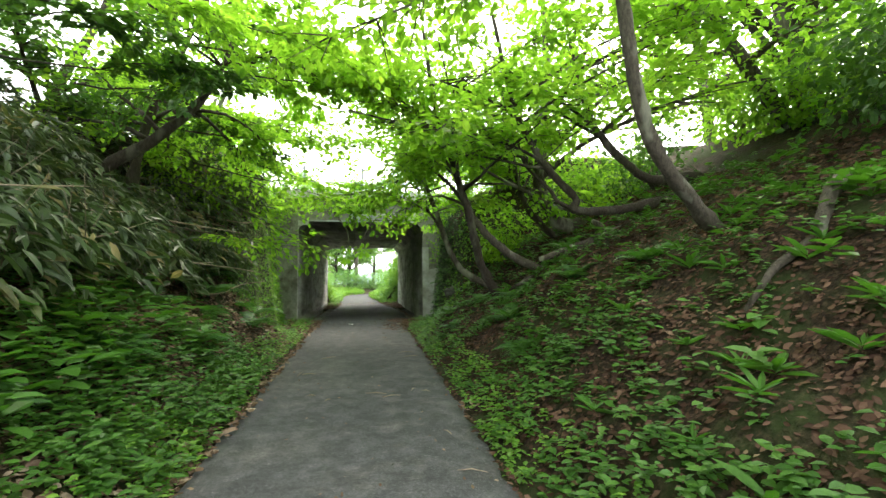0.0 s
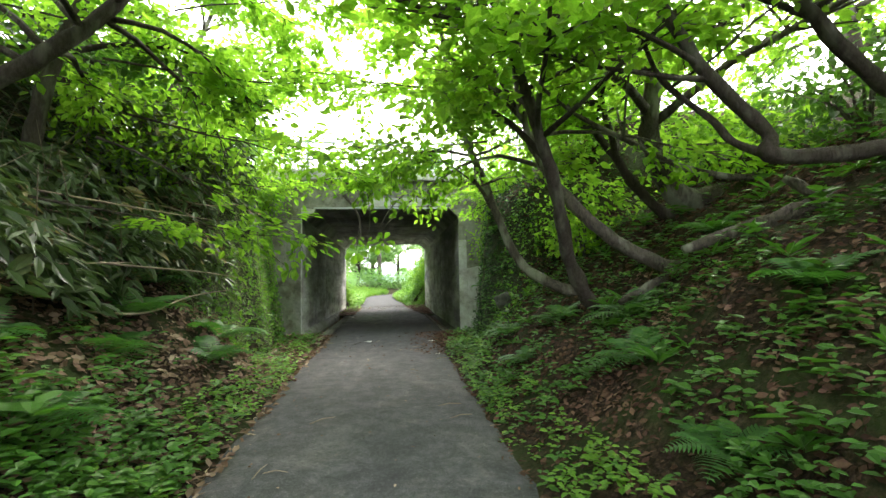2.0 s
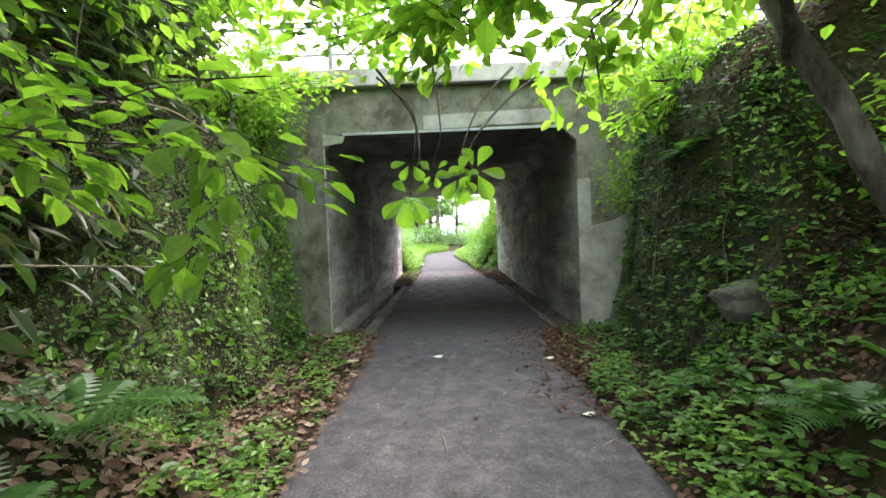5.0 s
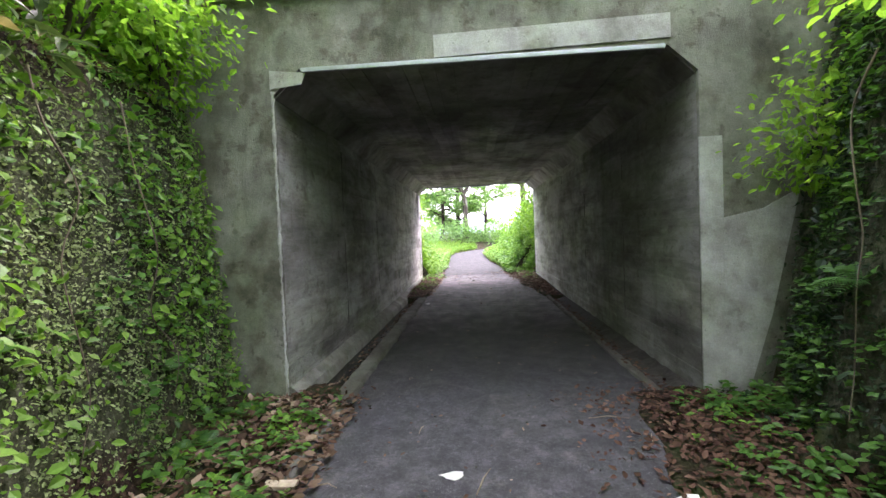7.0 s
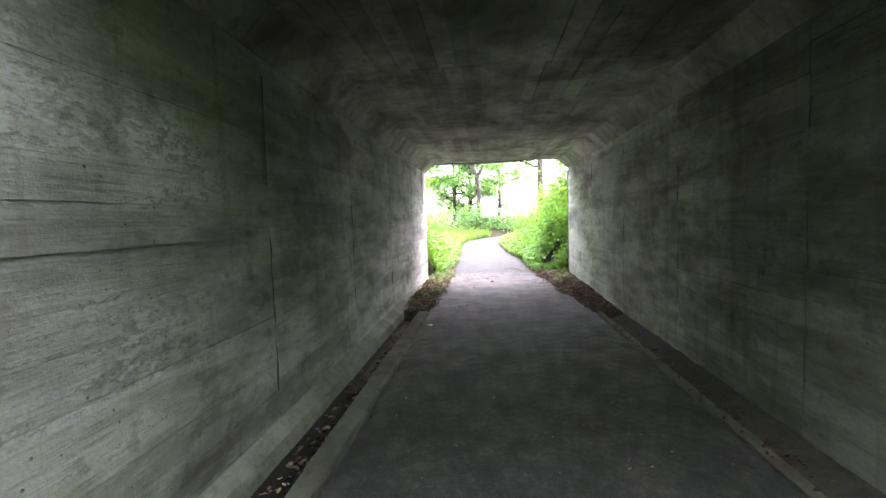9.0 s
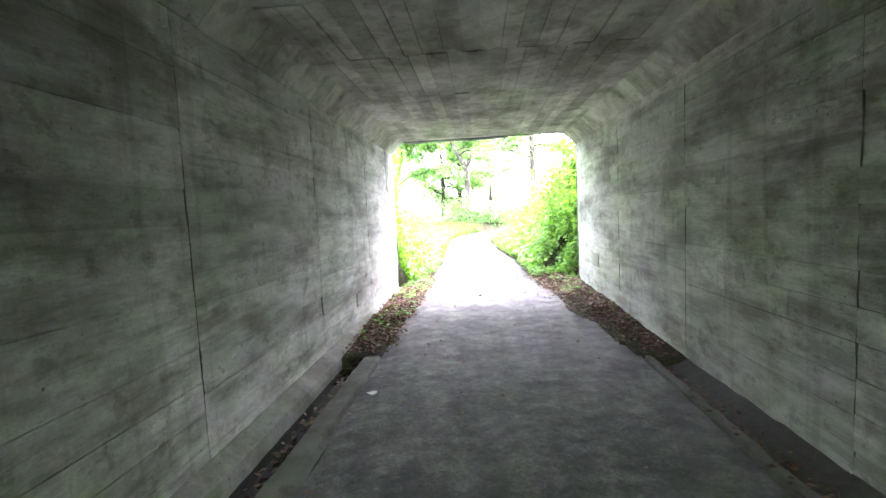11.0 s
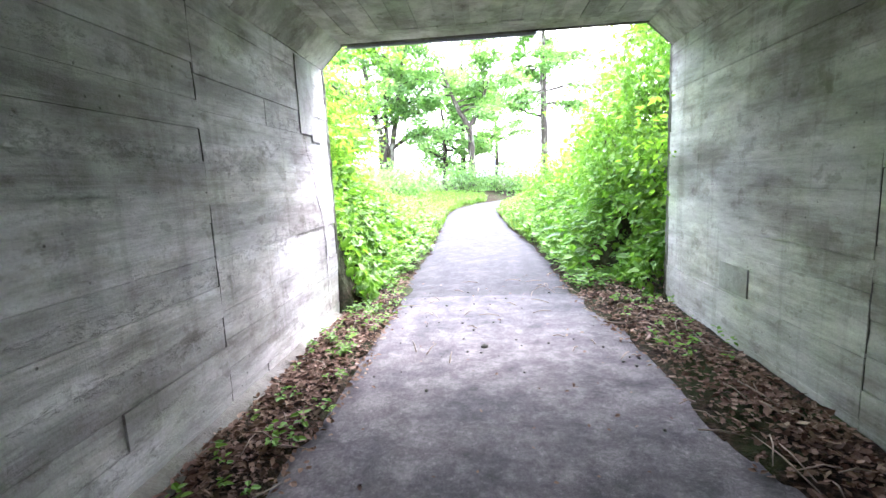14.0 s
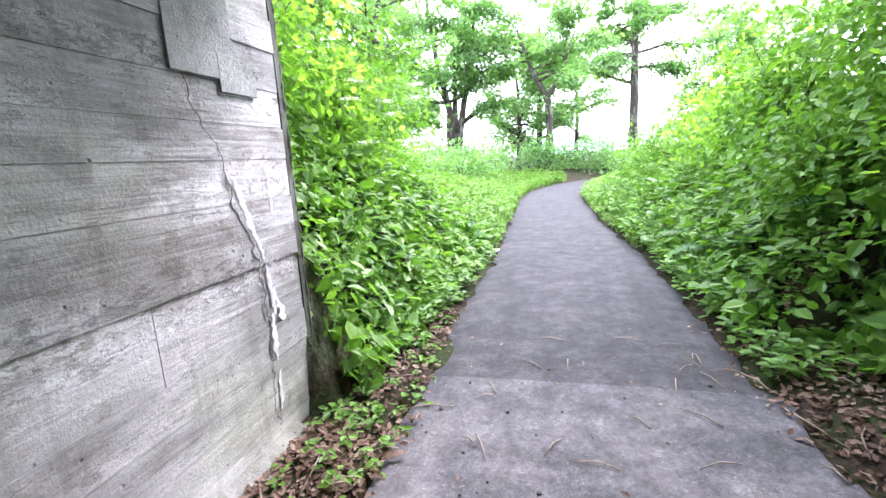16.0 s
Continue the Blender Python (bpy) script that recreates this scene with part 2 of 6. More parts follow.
def leafy(name, stops, through_color, amount=0.45, rough=0.45, gloss=0.35):
    """Leaves: each takes its own tint, and light passes through."""
    m, n, l, p = nodes_of(name)
    v, g = place(n, l)
    patch = noise_node(n, l, 1.3, 3, v)
    f = n.new("ShaderNodeMath")
    f.operation = "MULTIPLY_ADD"
    l.new(g.outputs["Random Per Island"], f.inputs[0])
    f.inputs[1].default_value = 0.6
    s = n.new("ShaderNodeMath")
    s.operation = "MULTIPLY_ADD"
    l.new(patch.outputs[0], s.inputs[0])
    s.inputs[1].default_value, s.inputs[2].default_value = 0.9, -0.25
    l.new(s.outputs[0], f.inputs[2])
    c = ramp(n, l, f.outputs[0], stops).outputs[0]
    vein = noise_node(n, l, 70, 3, v)
    c = mixed(n, l, 0.35, c, ramp(n, l, vein.outputs[0], [(0.35, (0.6, 0.6, 0.6)), (0.65, (1.15, 1.15, 1.15))]).outputs[0], "MULTIPLY")
    l.new(c, p.inputs["Base Color"])
    p.inputs["Roughness"].default_value = rough
    p.inputs["Specular IOR Level"].default_value = gloss
    t = n.new("ShaderNodeBsdfTranslucent")
    l.new(mixed(n, l, 1.0, c, through_color, "MULTIPLY"), t.inputs[0])
    mx = n.new("ShaderNodeMixShader")
    mx.inputs[0].default_value = amount
    l.new(p.outputs[0], mx.inputs[1])
    l.new(t.outputs[0], mx.inputs[2])
    l.new(mx.outputs[0], n["Material Output"].inputs[0])
    bumped(n, l, p, vein.outputs[0], 0.3, 0.004)
    return m


def bark_of(name, dark, light, lichen=0.3):
    m, n, l, p = nodes_of(name)
    v, g = place(n, l, (1, 1, 0.35))
    a, b = noise_node(n, l, 34, 6, v, 0.75), noise_node(n, l, 3.5, 4, v)
    c = ramp(n, l, a.outputs[0], [(0.3, dark), (0.7, light)]).outputs[0]
    pt = ramp(n, l, b.outputs[0], [(0.52, (0, 0, 0)), (0.62, (lichen, lichen, lichen))]).outputs[0]
    c = mixed(n, l, pt, c, (0.30, 0.31, 0.24))
    l.new(c, p.inputs["Base Color"])
    p.inputs["Roughness"].default_value = 0.9
    p.inputs["Specular IOR Level"].default_value = 0.2
    bumped(n, l, p, a.outputs[0], 0.9, 0.03)
    return m


def asphalt_of(name, tone=1.0):
    m, n, l, p = nodes_of(name)
    v, g = place(n, l)
    grit, mid, big = noise_node(n, l, 240, 3, v, 0.7), noise_node(n, l, 7, 6, v, 0.65), noise_node(n, l, 0.8, 5, v, 0.6)
    c = ramp(n, l, mid.outputs[0], [(0.3, (0.050, 0.051, 0.054)), (0.7, (0.078, 0.078, 0.082))]).outputs[0]
    wear = ramp(n, l, big.outputs[0], [(0.5, (0, 0, 0)), (0.72, (0.6, 0.6, 0.6))]).outputs[0]
    c = mixed(n, l, wear, c, (0.100, 0.097, 0.096))
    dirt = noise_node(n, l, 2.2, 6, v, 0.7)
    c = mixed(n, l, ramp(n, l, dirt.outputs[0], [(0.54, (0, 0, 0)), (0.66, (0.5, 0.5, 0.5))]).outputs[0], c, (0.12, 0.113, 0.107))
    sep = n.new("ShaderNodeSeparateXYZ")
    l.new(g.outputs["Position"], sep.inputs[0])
    # dust, paler deeper in: brightness of the tunnel floor put into its colour
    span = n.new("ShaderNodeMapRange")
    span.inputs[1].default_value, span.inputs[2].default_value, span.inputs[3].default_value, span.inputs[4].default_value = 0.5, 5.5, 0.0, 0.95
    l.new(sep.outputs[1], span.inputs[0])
    dust_lift = ramp(n, l, dirt.outputs[0], [(0.40, (0.25, 0.25, 0.25)), (0.58, (1, 1, 1))]).outputs[0]
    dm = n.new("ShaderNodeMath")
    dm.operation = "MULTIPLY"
    l.new(dust_lift, dm.inputs[0])
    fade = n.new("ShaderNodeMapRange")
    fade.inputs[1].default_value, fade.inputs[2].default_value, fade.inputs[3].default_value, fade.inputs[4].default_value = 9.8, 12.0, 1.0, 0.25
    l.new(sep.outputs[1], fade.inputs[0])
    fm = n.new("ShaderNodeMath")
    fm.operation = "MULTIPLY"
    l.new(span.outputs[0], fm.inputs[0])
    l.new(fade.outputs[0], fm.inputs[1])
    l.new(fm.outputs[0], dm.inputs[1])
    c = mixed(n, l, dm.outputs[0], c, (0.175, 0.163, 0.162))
    chip = n.new("ShaderNodeTexVoronoi")
    chip.inputs["Scale"].default_value = 55
    l.new(v, chip.inputs["Vector"])
    c = mixed(n, l, ramp(n, l, chip.outputs["Distance"], [(0.10, (0.55, 0.55, 0.55)), (0.2, (0, 0, 0))]).outputs[0], c, (0.24, 0.23, 0.22))
    blot = noise_node(n, l, 4.6, 9, v, 0.8)
    c = mixed(n, l, 0.45, c, ramp(n, l, blot.outputs[0], [(0.43, (0.50, 0.48, 0.47)), (0.475, (0.85, 0.84, 0.83)), (0.53, (1.05, 1.04, 1.03)), (0.57, (1.65, 1.62, 1.61))]).outputs[0], "MULTIPLY")
    fleck = noise_node(n, l, 42, 4, v, 0.7)
    c = mixed(n, l, 0.4, c, ramp(n, l, fleck.outputs[0], [(0.40, (0.55, 0.54, 0.53)), (0.5, (0.95, 0.95, 0.95)), (0.58, (1.15, 1.15, 1.14)), (0.64, (1.9, 1.87, 1.85))]).outputs[0], "MULTIPLY")
    spk = ramp(n, l, grit.outputs[0], [(0.38, (0.45, 0.45, 0.45)), (0.62, (1.55, 1.55, 1.55))]).outputs[0]
    c = mixed(n, l, 0.8, c, spk, "MULTIPLY")
    c = mixed(n, l, 1.0, c, (tone, tone, tone), "MULTIPLY")
    # damp stretch inside the mouth, darkened further to paint in the tunnel's shade
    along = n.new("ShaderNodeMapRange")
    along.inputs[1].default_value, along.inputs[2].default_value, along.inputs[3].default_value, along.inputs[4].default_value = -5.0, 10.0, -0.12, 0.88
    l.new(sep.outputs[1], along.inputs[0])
    wet_shade = n.new("ShaderNodeMath")
    wet_shade.operation = "MULTIPLY_ADD"
    l.new(dirt.outputs[0], wet_shade.inputs[0])
    wet_shade.inputs[1].default_value = 0.24
    l.new(along.outputs[0], wet_shade.inputs[2])
    c = mixed(n, l, 1.0, c, ramp(n, l, wet_shade.outputs[0], [(0.30, (1, 1, 1)), (0.38, (0.55, 0.54, 0.52)), (0.50, (0.55, 0.54, 0.52)), (0.64, (1, 1, 1))]).outputs[0], "MULTIPLY")
    l.new(c, p.inputs["Base Color"])
    p.inputs["Roughness"].default_value = 0.88
    p.inputs["Specular IOR Level"].default_value = 0.25
    bumped(n, l, p, mixed(n, l, 0.35, grit.outputs[0], mid.outputs[0]), 0.5, 0.006)
    return m


def soil_of(name):
    m, n, l, p = nodes_of(name)
    v, g = place(n, l)
    a, b, c3 = noise_node(n, l, 22, 6, v, 0.7), noise_node(n, l, 1.6, 5, v, 0.6), noise_node(n, l, 90, 4, v)
    c = ramp(n, l, a.outputs[0], [(0.36, (0.010, 0.007, 0.005)), (0.52, (0.034, 0.022, 0.015)), (0.66, (0.088, 0.058, 0.038))]).outputs[0]
    mossy = ramp(n, l, b.outputs[0], [(0.45, (0, 0, 0)), (0.6, (0.7, 0.7, 0.7))]).outputs[0]
    c = mixed(n, l, mossy, c, (0.030, 0.050, 0.014))
    nz = n.new("ShaderNodeSeparateXYZ")
    l.new(g.outputs["Normal"], nz.inputs[0])
    steep = ramp(n, l, nz.outputs[2], [(0.30, (1, 1, 1)), (0.55, (0, 0, 0))]).outputs[0]
    face = ramp(n, l, a.outputs[0], [(0.35, (0.022, 0.026, 0.014)), (0.5, (0.050, 0.056, 0.030)), (0.68, (0.11, 0.115, 0.075))]).outputs[0]
    c = mixed(n, l, steep, c, face)
    l.new(c, p.inputs["Base Color"])
    p.inputs["Roughness"].default_value = 0.95
    p.inputs["Specular IOR Level"].default_value = 0.12
    bumped(n, l, p, mixed(n, l, 0.4, a.outputs[0], c3.outputs[0]), 0.9, 0.04)
    return m


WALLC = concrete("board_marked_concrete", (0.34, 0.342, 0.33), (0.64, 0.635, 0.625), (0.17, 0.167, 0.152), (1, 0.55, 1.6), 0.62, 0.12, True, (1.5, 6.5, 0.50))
# east copy of the wall, toned darker for its dimmer side
WALLE = concrete("shaded_board_marked_concrete", (0.34, 0.345, 0.33), (0.62, 0.62, 0.605), (0.16, 0.16, 0.145), (1, 0.55, 1.6), 0.62, 0.12, True, (2.2, 6.5, 0.60))
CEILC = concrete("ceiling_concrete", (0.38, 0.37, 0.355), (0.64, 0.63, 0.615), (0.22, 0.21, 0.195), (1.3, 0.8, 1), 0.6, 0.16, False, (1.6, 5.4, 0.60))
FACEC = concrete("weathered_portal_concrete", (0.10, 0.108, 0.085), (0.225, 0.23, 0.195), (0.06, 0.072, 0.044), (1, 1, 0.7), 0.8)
PATCHC = concrete("repair_mortar", (0.30, 0.31, 0.29), (0.40, 0.41, 0.385), (0.24, 0.25, 0.22), (1, 1, 1), 0.4)
KERBC = concrete("gutter_concrete", (0.075, 0.073, 0.063), (0.145, 0.14, 0.125), (0.05, 0.06, 0.034), (1, 0.5, 1), 0.6)
FILLETC = concrete("gutter_fillet_concrete", (0.13, 0.127, 0.113), (0.26, 0.255, 0.235), (0.14, 0.145, 0.10), (1, 0.5, 1), 0.6)
DECKC = concrete("parapet_concrete", (0.34, 0.34, 0.32), (0.50, 0.50, 0.48), (0.20, 0.21, 0.17), (1, 1, 0.6), 0.5)
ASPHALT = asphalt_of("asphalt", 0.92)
# paving past the seam, its tone lowered to offset the open daylight
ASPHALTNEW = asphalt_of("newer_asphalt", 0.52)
SOIL = soil_of("forest_soil")
STEEL = plain("galvanised_steel", (0.33, 0.35, 0.37), 0.45, 0.8, 0.15, 40, 0.1)
MUD = plain("wet_mud", (0.035, 0.03, 0.026), 0.32, 0, 0.4, 30, 0.6, 0.01)
CRACK = plain("dark_crack", (0.10, 0.097, 0.09), 0.95, 0, 0.4, 60, 0.5)
MUDDRY = plain("dried_silt", (0.034, 0.030, 0.026), 0.95, 0, 0.5, 18, 0.8, 0.02)
WATER = plain("gutter_water", (0.018, 0.017, 0.016), 0.06, 0, 0.2, 8, 0.12, 0.004)
BARK = bark_of("grey_brown_bark", (0.030, 0.025, 0.019), (0.125, 0.108, 0.085), 0.55)
BARKDARK = bark_of("dark_bark", (0.020, 0.016, 0.012), (0.070, 0.057, 0.045), 0.2)
CANE = plain("brown_cane", (0.10, 0.08, 0.05), 0.8, 0, 0.4, 40, 0.3)
TWIG = plain("dead_twig", (0.23, 0.18, 0.13), 0.85, 0, 0.4, 40, 0.4)
ROCK = plain("mossy_rock", (0.055, 0.058, 0.042), 0.9, 0, 0.5, 14, 0.8, 0.02)
PALEWOOD = plain("pale_wood_scrap", (0.42, 0.34, 0.25), 0.8, 0, 0.3, 25, 0.4)
PAPER = plain("pale_litter", (0.62, 0.61, 0.57), 0.6, 0, 0.2, 30, 0.2)
GREENS = [(0.0, (0.060, 0.135, 0.013)), (0.5, (0.118, 0.225, 0.032)), (1.0, (0.190, 0.310, 0.055))]
LEAF = leafy("canopy_leaf", GREENS, (2.3, 2.35, 1.1), 0.66, 0.5, 0.25)
LEAFBIG = leafy("large_bright_leaf", [(0, (0.10, 0.22, 0.028)), (1, (0.15, 0.30, 0.04))], (2.1, 2.2, 0.8), 0.55, 0.5, 0.25)
LEAFDARK = leafy("shade_leaf", [(0, (0.026, 0.062, 0.020)), (0.5, (0.048, 0.105, 0.030)), (1, (0.08, 0.155, 0.042))], (2.0, 2.2, 0.7), 0.48)
LEAFMOSS = leafy("moss_leaf", [(0, (0.10, 0.135, 0.065)), (0.5, (0.19, 0.25, 0.11)), (1, (0.32, 0.39, 0.19))], (1.4, 1.5, 0.7), 0.25, 0.7, 0.2)
# near-black greens: the overhung east face's shade put into its leaves
LEAFSHADED = leafy("shaded_rock_leaf", [(0, (0.009, 0.022, 0.009)), (0.6, (0.018, 0.042, 0.016)), (1, (0.04, 0.085, 0.027))], (1.6, 1.8, 0.7), 0.3, 0.5, 0.25)
LIME = plain("lime_deposit", (0.60, 0.60, 0.59), 0.95, 0, 0.35, 30, 0.5)
LEAFHERB = leafy("herb_leaf", [(0, (0.030, 0.085, 0.014)), (0.5, (0.055, 0.145, 0.022)), (1, (0.095, 0.205, 0.032))], (1.7, 1.9, 0.8), 0.35)
LEAFIVY = leafy("vine_leaf", [(0, (0.055, 0.13, 0.016)), (0.5, (0.11, 0.23, 0.03)), (1, (0.19, 0.33, 0.05))], (1.7, 1.9, 0.7), 0.38)
LEAFBAMBOO = leafy("bamboo_leaf", [(0, (0.025, 0.050, 0.018)), (0.75, (0.06, 0.095, 0.03)), (0.86, (0.25, 0.20, 0.10)), (1, (0.34, 0.28, 0.17))], (1.4, 1.5, 0.8), 0.3, 0.35)
FERN = leafy("fern_leaf", [(0, (0.030, 0.085, 0.022)), (0.5, (0.05, 0.135, 0.032)), (1, (0.085, 0.19, 0.045))], (1.7, 1.9, 0.8), 0.4)
# distance haze is mixed into these paler far greens
LEAFFAR = leafy("hazed_far_leaf", [(0, (0.10, 0.19, 0.065)), (0.5, (0.16, 0.29, 0.10)), (1, (0.23, 0.38, 0.14))], (1.6, 1.8, 0.8), 0.45)
GRASS = leafy("grass_blade", [(0, (0.085, 0.17, 0.034)), (0.6, (0.17, 0.28, 0.055)), (0.9, (0.27, 0.33, 0.10)), (1, (0.38, 0.34, 0.17))], (1.6, 1.8, 0.7), 0.4)
DEADLEAF = leafy("dead_leaf", [(0, (0.050, 0.030, 0.020)), (0.35, (0.12, 0.077, 0.052)), (0.7, (0.23, 0.16, 0.115)), (1, (0.46, 0.38, 0.29))], (1.3, 1.0, 0.7), 0.12, 0.8, 0.15)
# redder leaves with shade mixed in, for the east bank and portal
DEADDARK = leafy("shaded_dead_leaf", [(0, (0.026, 0.014, 0.010)), (0.45, (0.075, 0.041, 0.027)), (0.8, (0.15, 0.088, 0.060)), (1, (0.30, 0.21, 0.15))], (1.3, 1.0, 0.7), 0.1, 0.8, 0.15)
FLOWER = leafy("cream_flower", [(0, (0.62, 0.60, 0.48)), (1, (0.80, 0.79, 0.70))], (1, 1, 0.9), 0.3, 0.6)

# ---- the lie of the land ----
LEN = 11.22            # the underpass, from y = 0 to y = LEN
HALF, TOP = 1.90, 3.07


def floor_z(y):
    return np.clip(np.where(y < -4, 0.04 * (y + 4), 0.0), -0.6, 0)


EDGE_Y = [-60, -3, -1, 0.0, 11.2, 12, 16, 20, 26, 30, 34, 38, 42, 46, 60]
EDGE_L = [-1.2, -1.2, -1.28, -1.28, -1.28, -1.35, -1.33, -1.5, -1.75, -1.6, -0.6, 1.5, 4.5, 9, 26]
EDGE_R = [1.15, 1.15, 1.35, 1.52, 1.50, 1.0, 0.95, 0.6, 0.45, 0.75, 2.2, 4.6, 8, 13, 31]


def smooth01(a, b, v):
    t = np.clip((v - a) / (b - a), 0, 1)
    return t * t * (3 - 2 * t)


def wobble(x, y, f):
    return np.sin(f * (1.3 * x + 0.4 * y) + 1.0) * np.cos(f * (0.9 * y - 0.5 * x)) + 0.5 * np.sin(f * 2.3 * (y + 0.7 * x)) * np.cos(f * 2.1 * (x - 0.3 * y) + 2)


def land(x, y):
    x, y = np.asarray(x, dtype=float), np.asarray(y, dtype=float)
    f, xl, xr = floor_z(y), np.interp(y, EDGE_Y, EDGE_L), np.interp(y, EDGE_Y, EDGE_R)
    rough = 0.07 * wobble(x, y, 2.1) + 0.035 * wobble(x + 3, y, 5.3)
    # south banks
    d = np.maximum(x - xr - 0.2, 0)
    bank_r = np.where(d < 2.0, 0.86 * d, 1.72 + 0.6 * (d - 2.0)) - 0.38 * np.exp(-(x - 3.2) ** 2 / 0.45 - (y + 6.15) ** 2 / 0.6)
    rock = np.maximum(x - 2.0 - 0.55 * smooth01(-1.5, -0.2, y) - 0.12 * wobble(y, x, 1.7), 0)
    rock_r = np.where(rock < 0.4, 7 * rock, 2.8 + 0.7 * (rock - 0.4))
    w = smooth01(-3.9, -2.7, y)
    right = bank_r * (1 - w) + rock_r * w
    d = np.maximum(xl - 0.25 - x, 0)
    bank_l = np.where(d < 1.6, 0.86 * d, 1.376 + 0.75 * (d - 1.6))
    rock = np.maximum(-x - 2.02 - 0.28 * smooth01(-1.5, -0.2, y) - 0.06 * np.maximum(-y, 0) - 0.12 * wobble(y + 5, x, 1.7), 0)
    rock_l = np.where(rock < 0.42, 6.5 * rock, 2.73 + 0.7 * (rock - 0.42))
    w = smooth01(-4.7, -3.5, y)
    left = bank_l * (1 - w) + rock_l * w
    south = np.minimum(np.where(x > 0, right, left), 4.4)
    south = np.maximum(south, (3.8 + 0.9 * y) * smooth01(2.15, 2.85, np.abs(x) - 0.35 * smooth01(-1.5, -0.2, y)))
    south = south + rough * smooth01(0.1, 0.6, south)
    # north banks
    foot = np.maximum(xr + 0.3, np.where(y < 12.6, 1.85, 0))
    d = np.maximum(x - foot, 0)
    k, cap = np.interp(y, [11, 14, 20, 28, 36], [2.4, 1.7, 1.0, 0.45, 0.2]), np.interp(y, [11, 18, 26, 36, 60], [3.7, 2.6, 1.3, 0.7, 0.7])
    nr = cap * (1 - np.exp(-k * d / cap))
    d = np.maximum(xl - 0.45 - x, 0)
    k, cap = np.interp(y, [11, 15, 20, 30, 40], [3.2, 2.0, 0.6, 0.25, 0.2]), np.interp(y, [11, 18, 26, 36, 60], [3.7, 2.6, 1.6, 1.0, 0.8])
    nl = cap * (1 - np.exp(-k * d / cap))
    north = np.where(x > 0.5 * (xl + xr), nr, nl)
    north = north + rough * smooth01(0.1, 0.6, north)
    mid = np.where(np.abs(x) > 2.12, 3.82, -0.3)
    z = np.where(y < 0.12, south, np.where(y > LEN - 0.12, north, mid))
    inside = (x > xl - 0.12) & (x < xr + 0.12)
    return f + z - np.where(inside, 0.06, 0.0)


def slope_of(x, y, e=0.05):
    hx, hy = (land(x + e, y) - land(x - e, y)) / (2 * e), (land(x, y + e) - land(x, y - e)) / (2 * e)
    n = np.stack([-hx, -hy, np.ones_like(hx)], axis=-1)
    return n / np.linalg.norm(n, axis=-1, keepdims=True)


def scatter(count, x0, x1, y0, y1, keep=None, most=6.0):
    """Points spread evenly over the land's surface within a rectangle; keep(x, y) is a density from 0 to 1."""
    got = []
    total = 0
    for _ in range(60):
        x, y = NR.uniform(x0, x1, count * 3), NR.uniform(y0, y1, count * 3)
        n = slope_of(x, y)
        weight = np.minimum(1 / np.maximum(n[:, 2], 0.05), most) / most
        if keep is not None:
            weight = weight * keep(x, y)
        ok = NR.random(count * 3) < weight
        got.append(np.column_stack([x[ok], y[ok]]))
        total += ok.sum()
        if total >= count:
            break
    p = np.vstack(got)[:count]
    return np.column_stack([p, land(p[:, 0], p[:, 1])]), slope_of(p[:, 0], p[:, 1])


def axis_of(core0, core1, step, far, extra=()):
    a = list(np.arange(core0, core1 + 1e-6, step))
    s, v = step, core1
    while v < far:
        s *= 1.35
        v += s
        a.append(v)
    s, v = step, core0
    while v > -far:
        s *= 1.35
        v -= s
        a.append(v)
    a = sorted(set(np.round(a + list(extra), 4)))
    return np.array(a)


gx = axis_of(-6.4, 6.4, 0.13, 2200, (-2.24, -2.0, 2.0, 2.24))
gy = axis_of(-15.5, 31, 0.15, 2200, (0.0, 0.24, LEN - 0.24, LEN))
GX, GY = np.meshgrid(gx, gy)
GZ = land(GX, GY)
nx, ny = len(gx), len(gy)
idx = np.arange(nx * ny).reshape(ny, nx)
quads = np.stack([idx[:-1, :-1], idx[:-1, 1:], idx[1:, 1:], idx[1:, :-1]], axis=-1).reshape(-1, 4)
ground = part("ground", quads_mesh("ground", np.column_stack([GX.ravel(), GY.ravel(), GZ.ravel()]), quads, True), SOIL)
tagged(ground, "dark forest soil banks with moss along the path", "ground", kind="structure")

# the path, with ragged edges
py = np.arange(-45, 56, 0.2)
cols = np.linspace(0, 1, 13)
rag = 0.05
PL = np.interp(py, EDGE_Y, EDGE_L) + rag * NR.normal(0, 0.5, len(py))
PR = np.interp(py, EDGE_Y, EDGE_R) + rag * NR.normal(0, 0.5, len(py))
inner = (py > -0.1) & (py < LEN)
PL[inner] = -1.31 + 0.025 * NR.normal(0, 1, inner.sum())
PR[inner] = 1.50 + 0.02 * NR.normal(0, 1, inner.sum())
RX = PL[:, None] + (PR - PL)[:, None] * cols[None]
RZ = floor_z(py)[:, None] + 0.012 * np.sin(np.pi * cols)[None] - 0.035 * (np.abs(cols - 0.5) > 0.49)[None]
RY = np.repeat(py[:, None], 13, axis=1)
idx = np.arange(RX.size).reshape(RX.shape)
quads = np.stack([idx[:-1, :-1], idx[:-1, 1:], idx[1:, 1:], idx[1:, :-1]], axis=-1).reshape(-1, 4)
seam = int(np.searchsorted(py, 11.7)) * 12
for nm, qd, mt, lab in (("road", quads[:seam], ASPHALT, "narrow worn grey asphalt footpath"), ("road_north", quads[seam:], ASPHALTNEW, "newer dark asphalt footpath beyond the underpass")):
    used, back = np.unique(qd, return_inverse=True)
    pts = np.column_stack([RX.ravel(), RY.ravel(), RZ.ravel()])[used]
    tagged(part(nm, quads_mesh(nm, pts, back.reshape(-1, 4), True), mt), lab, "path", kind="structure")

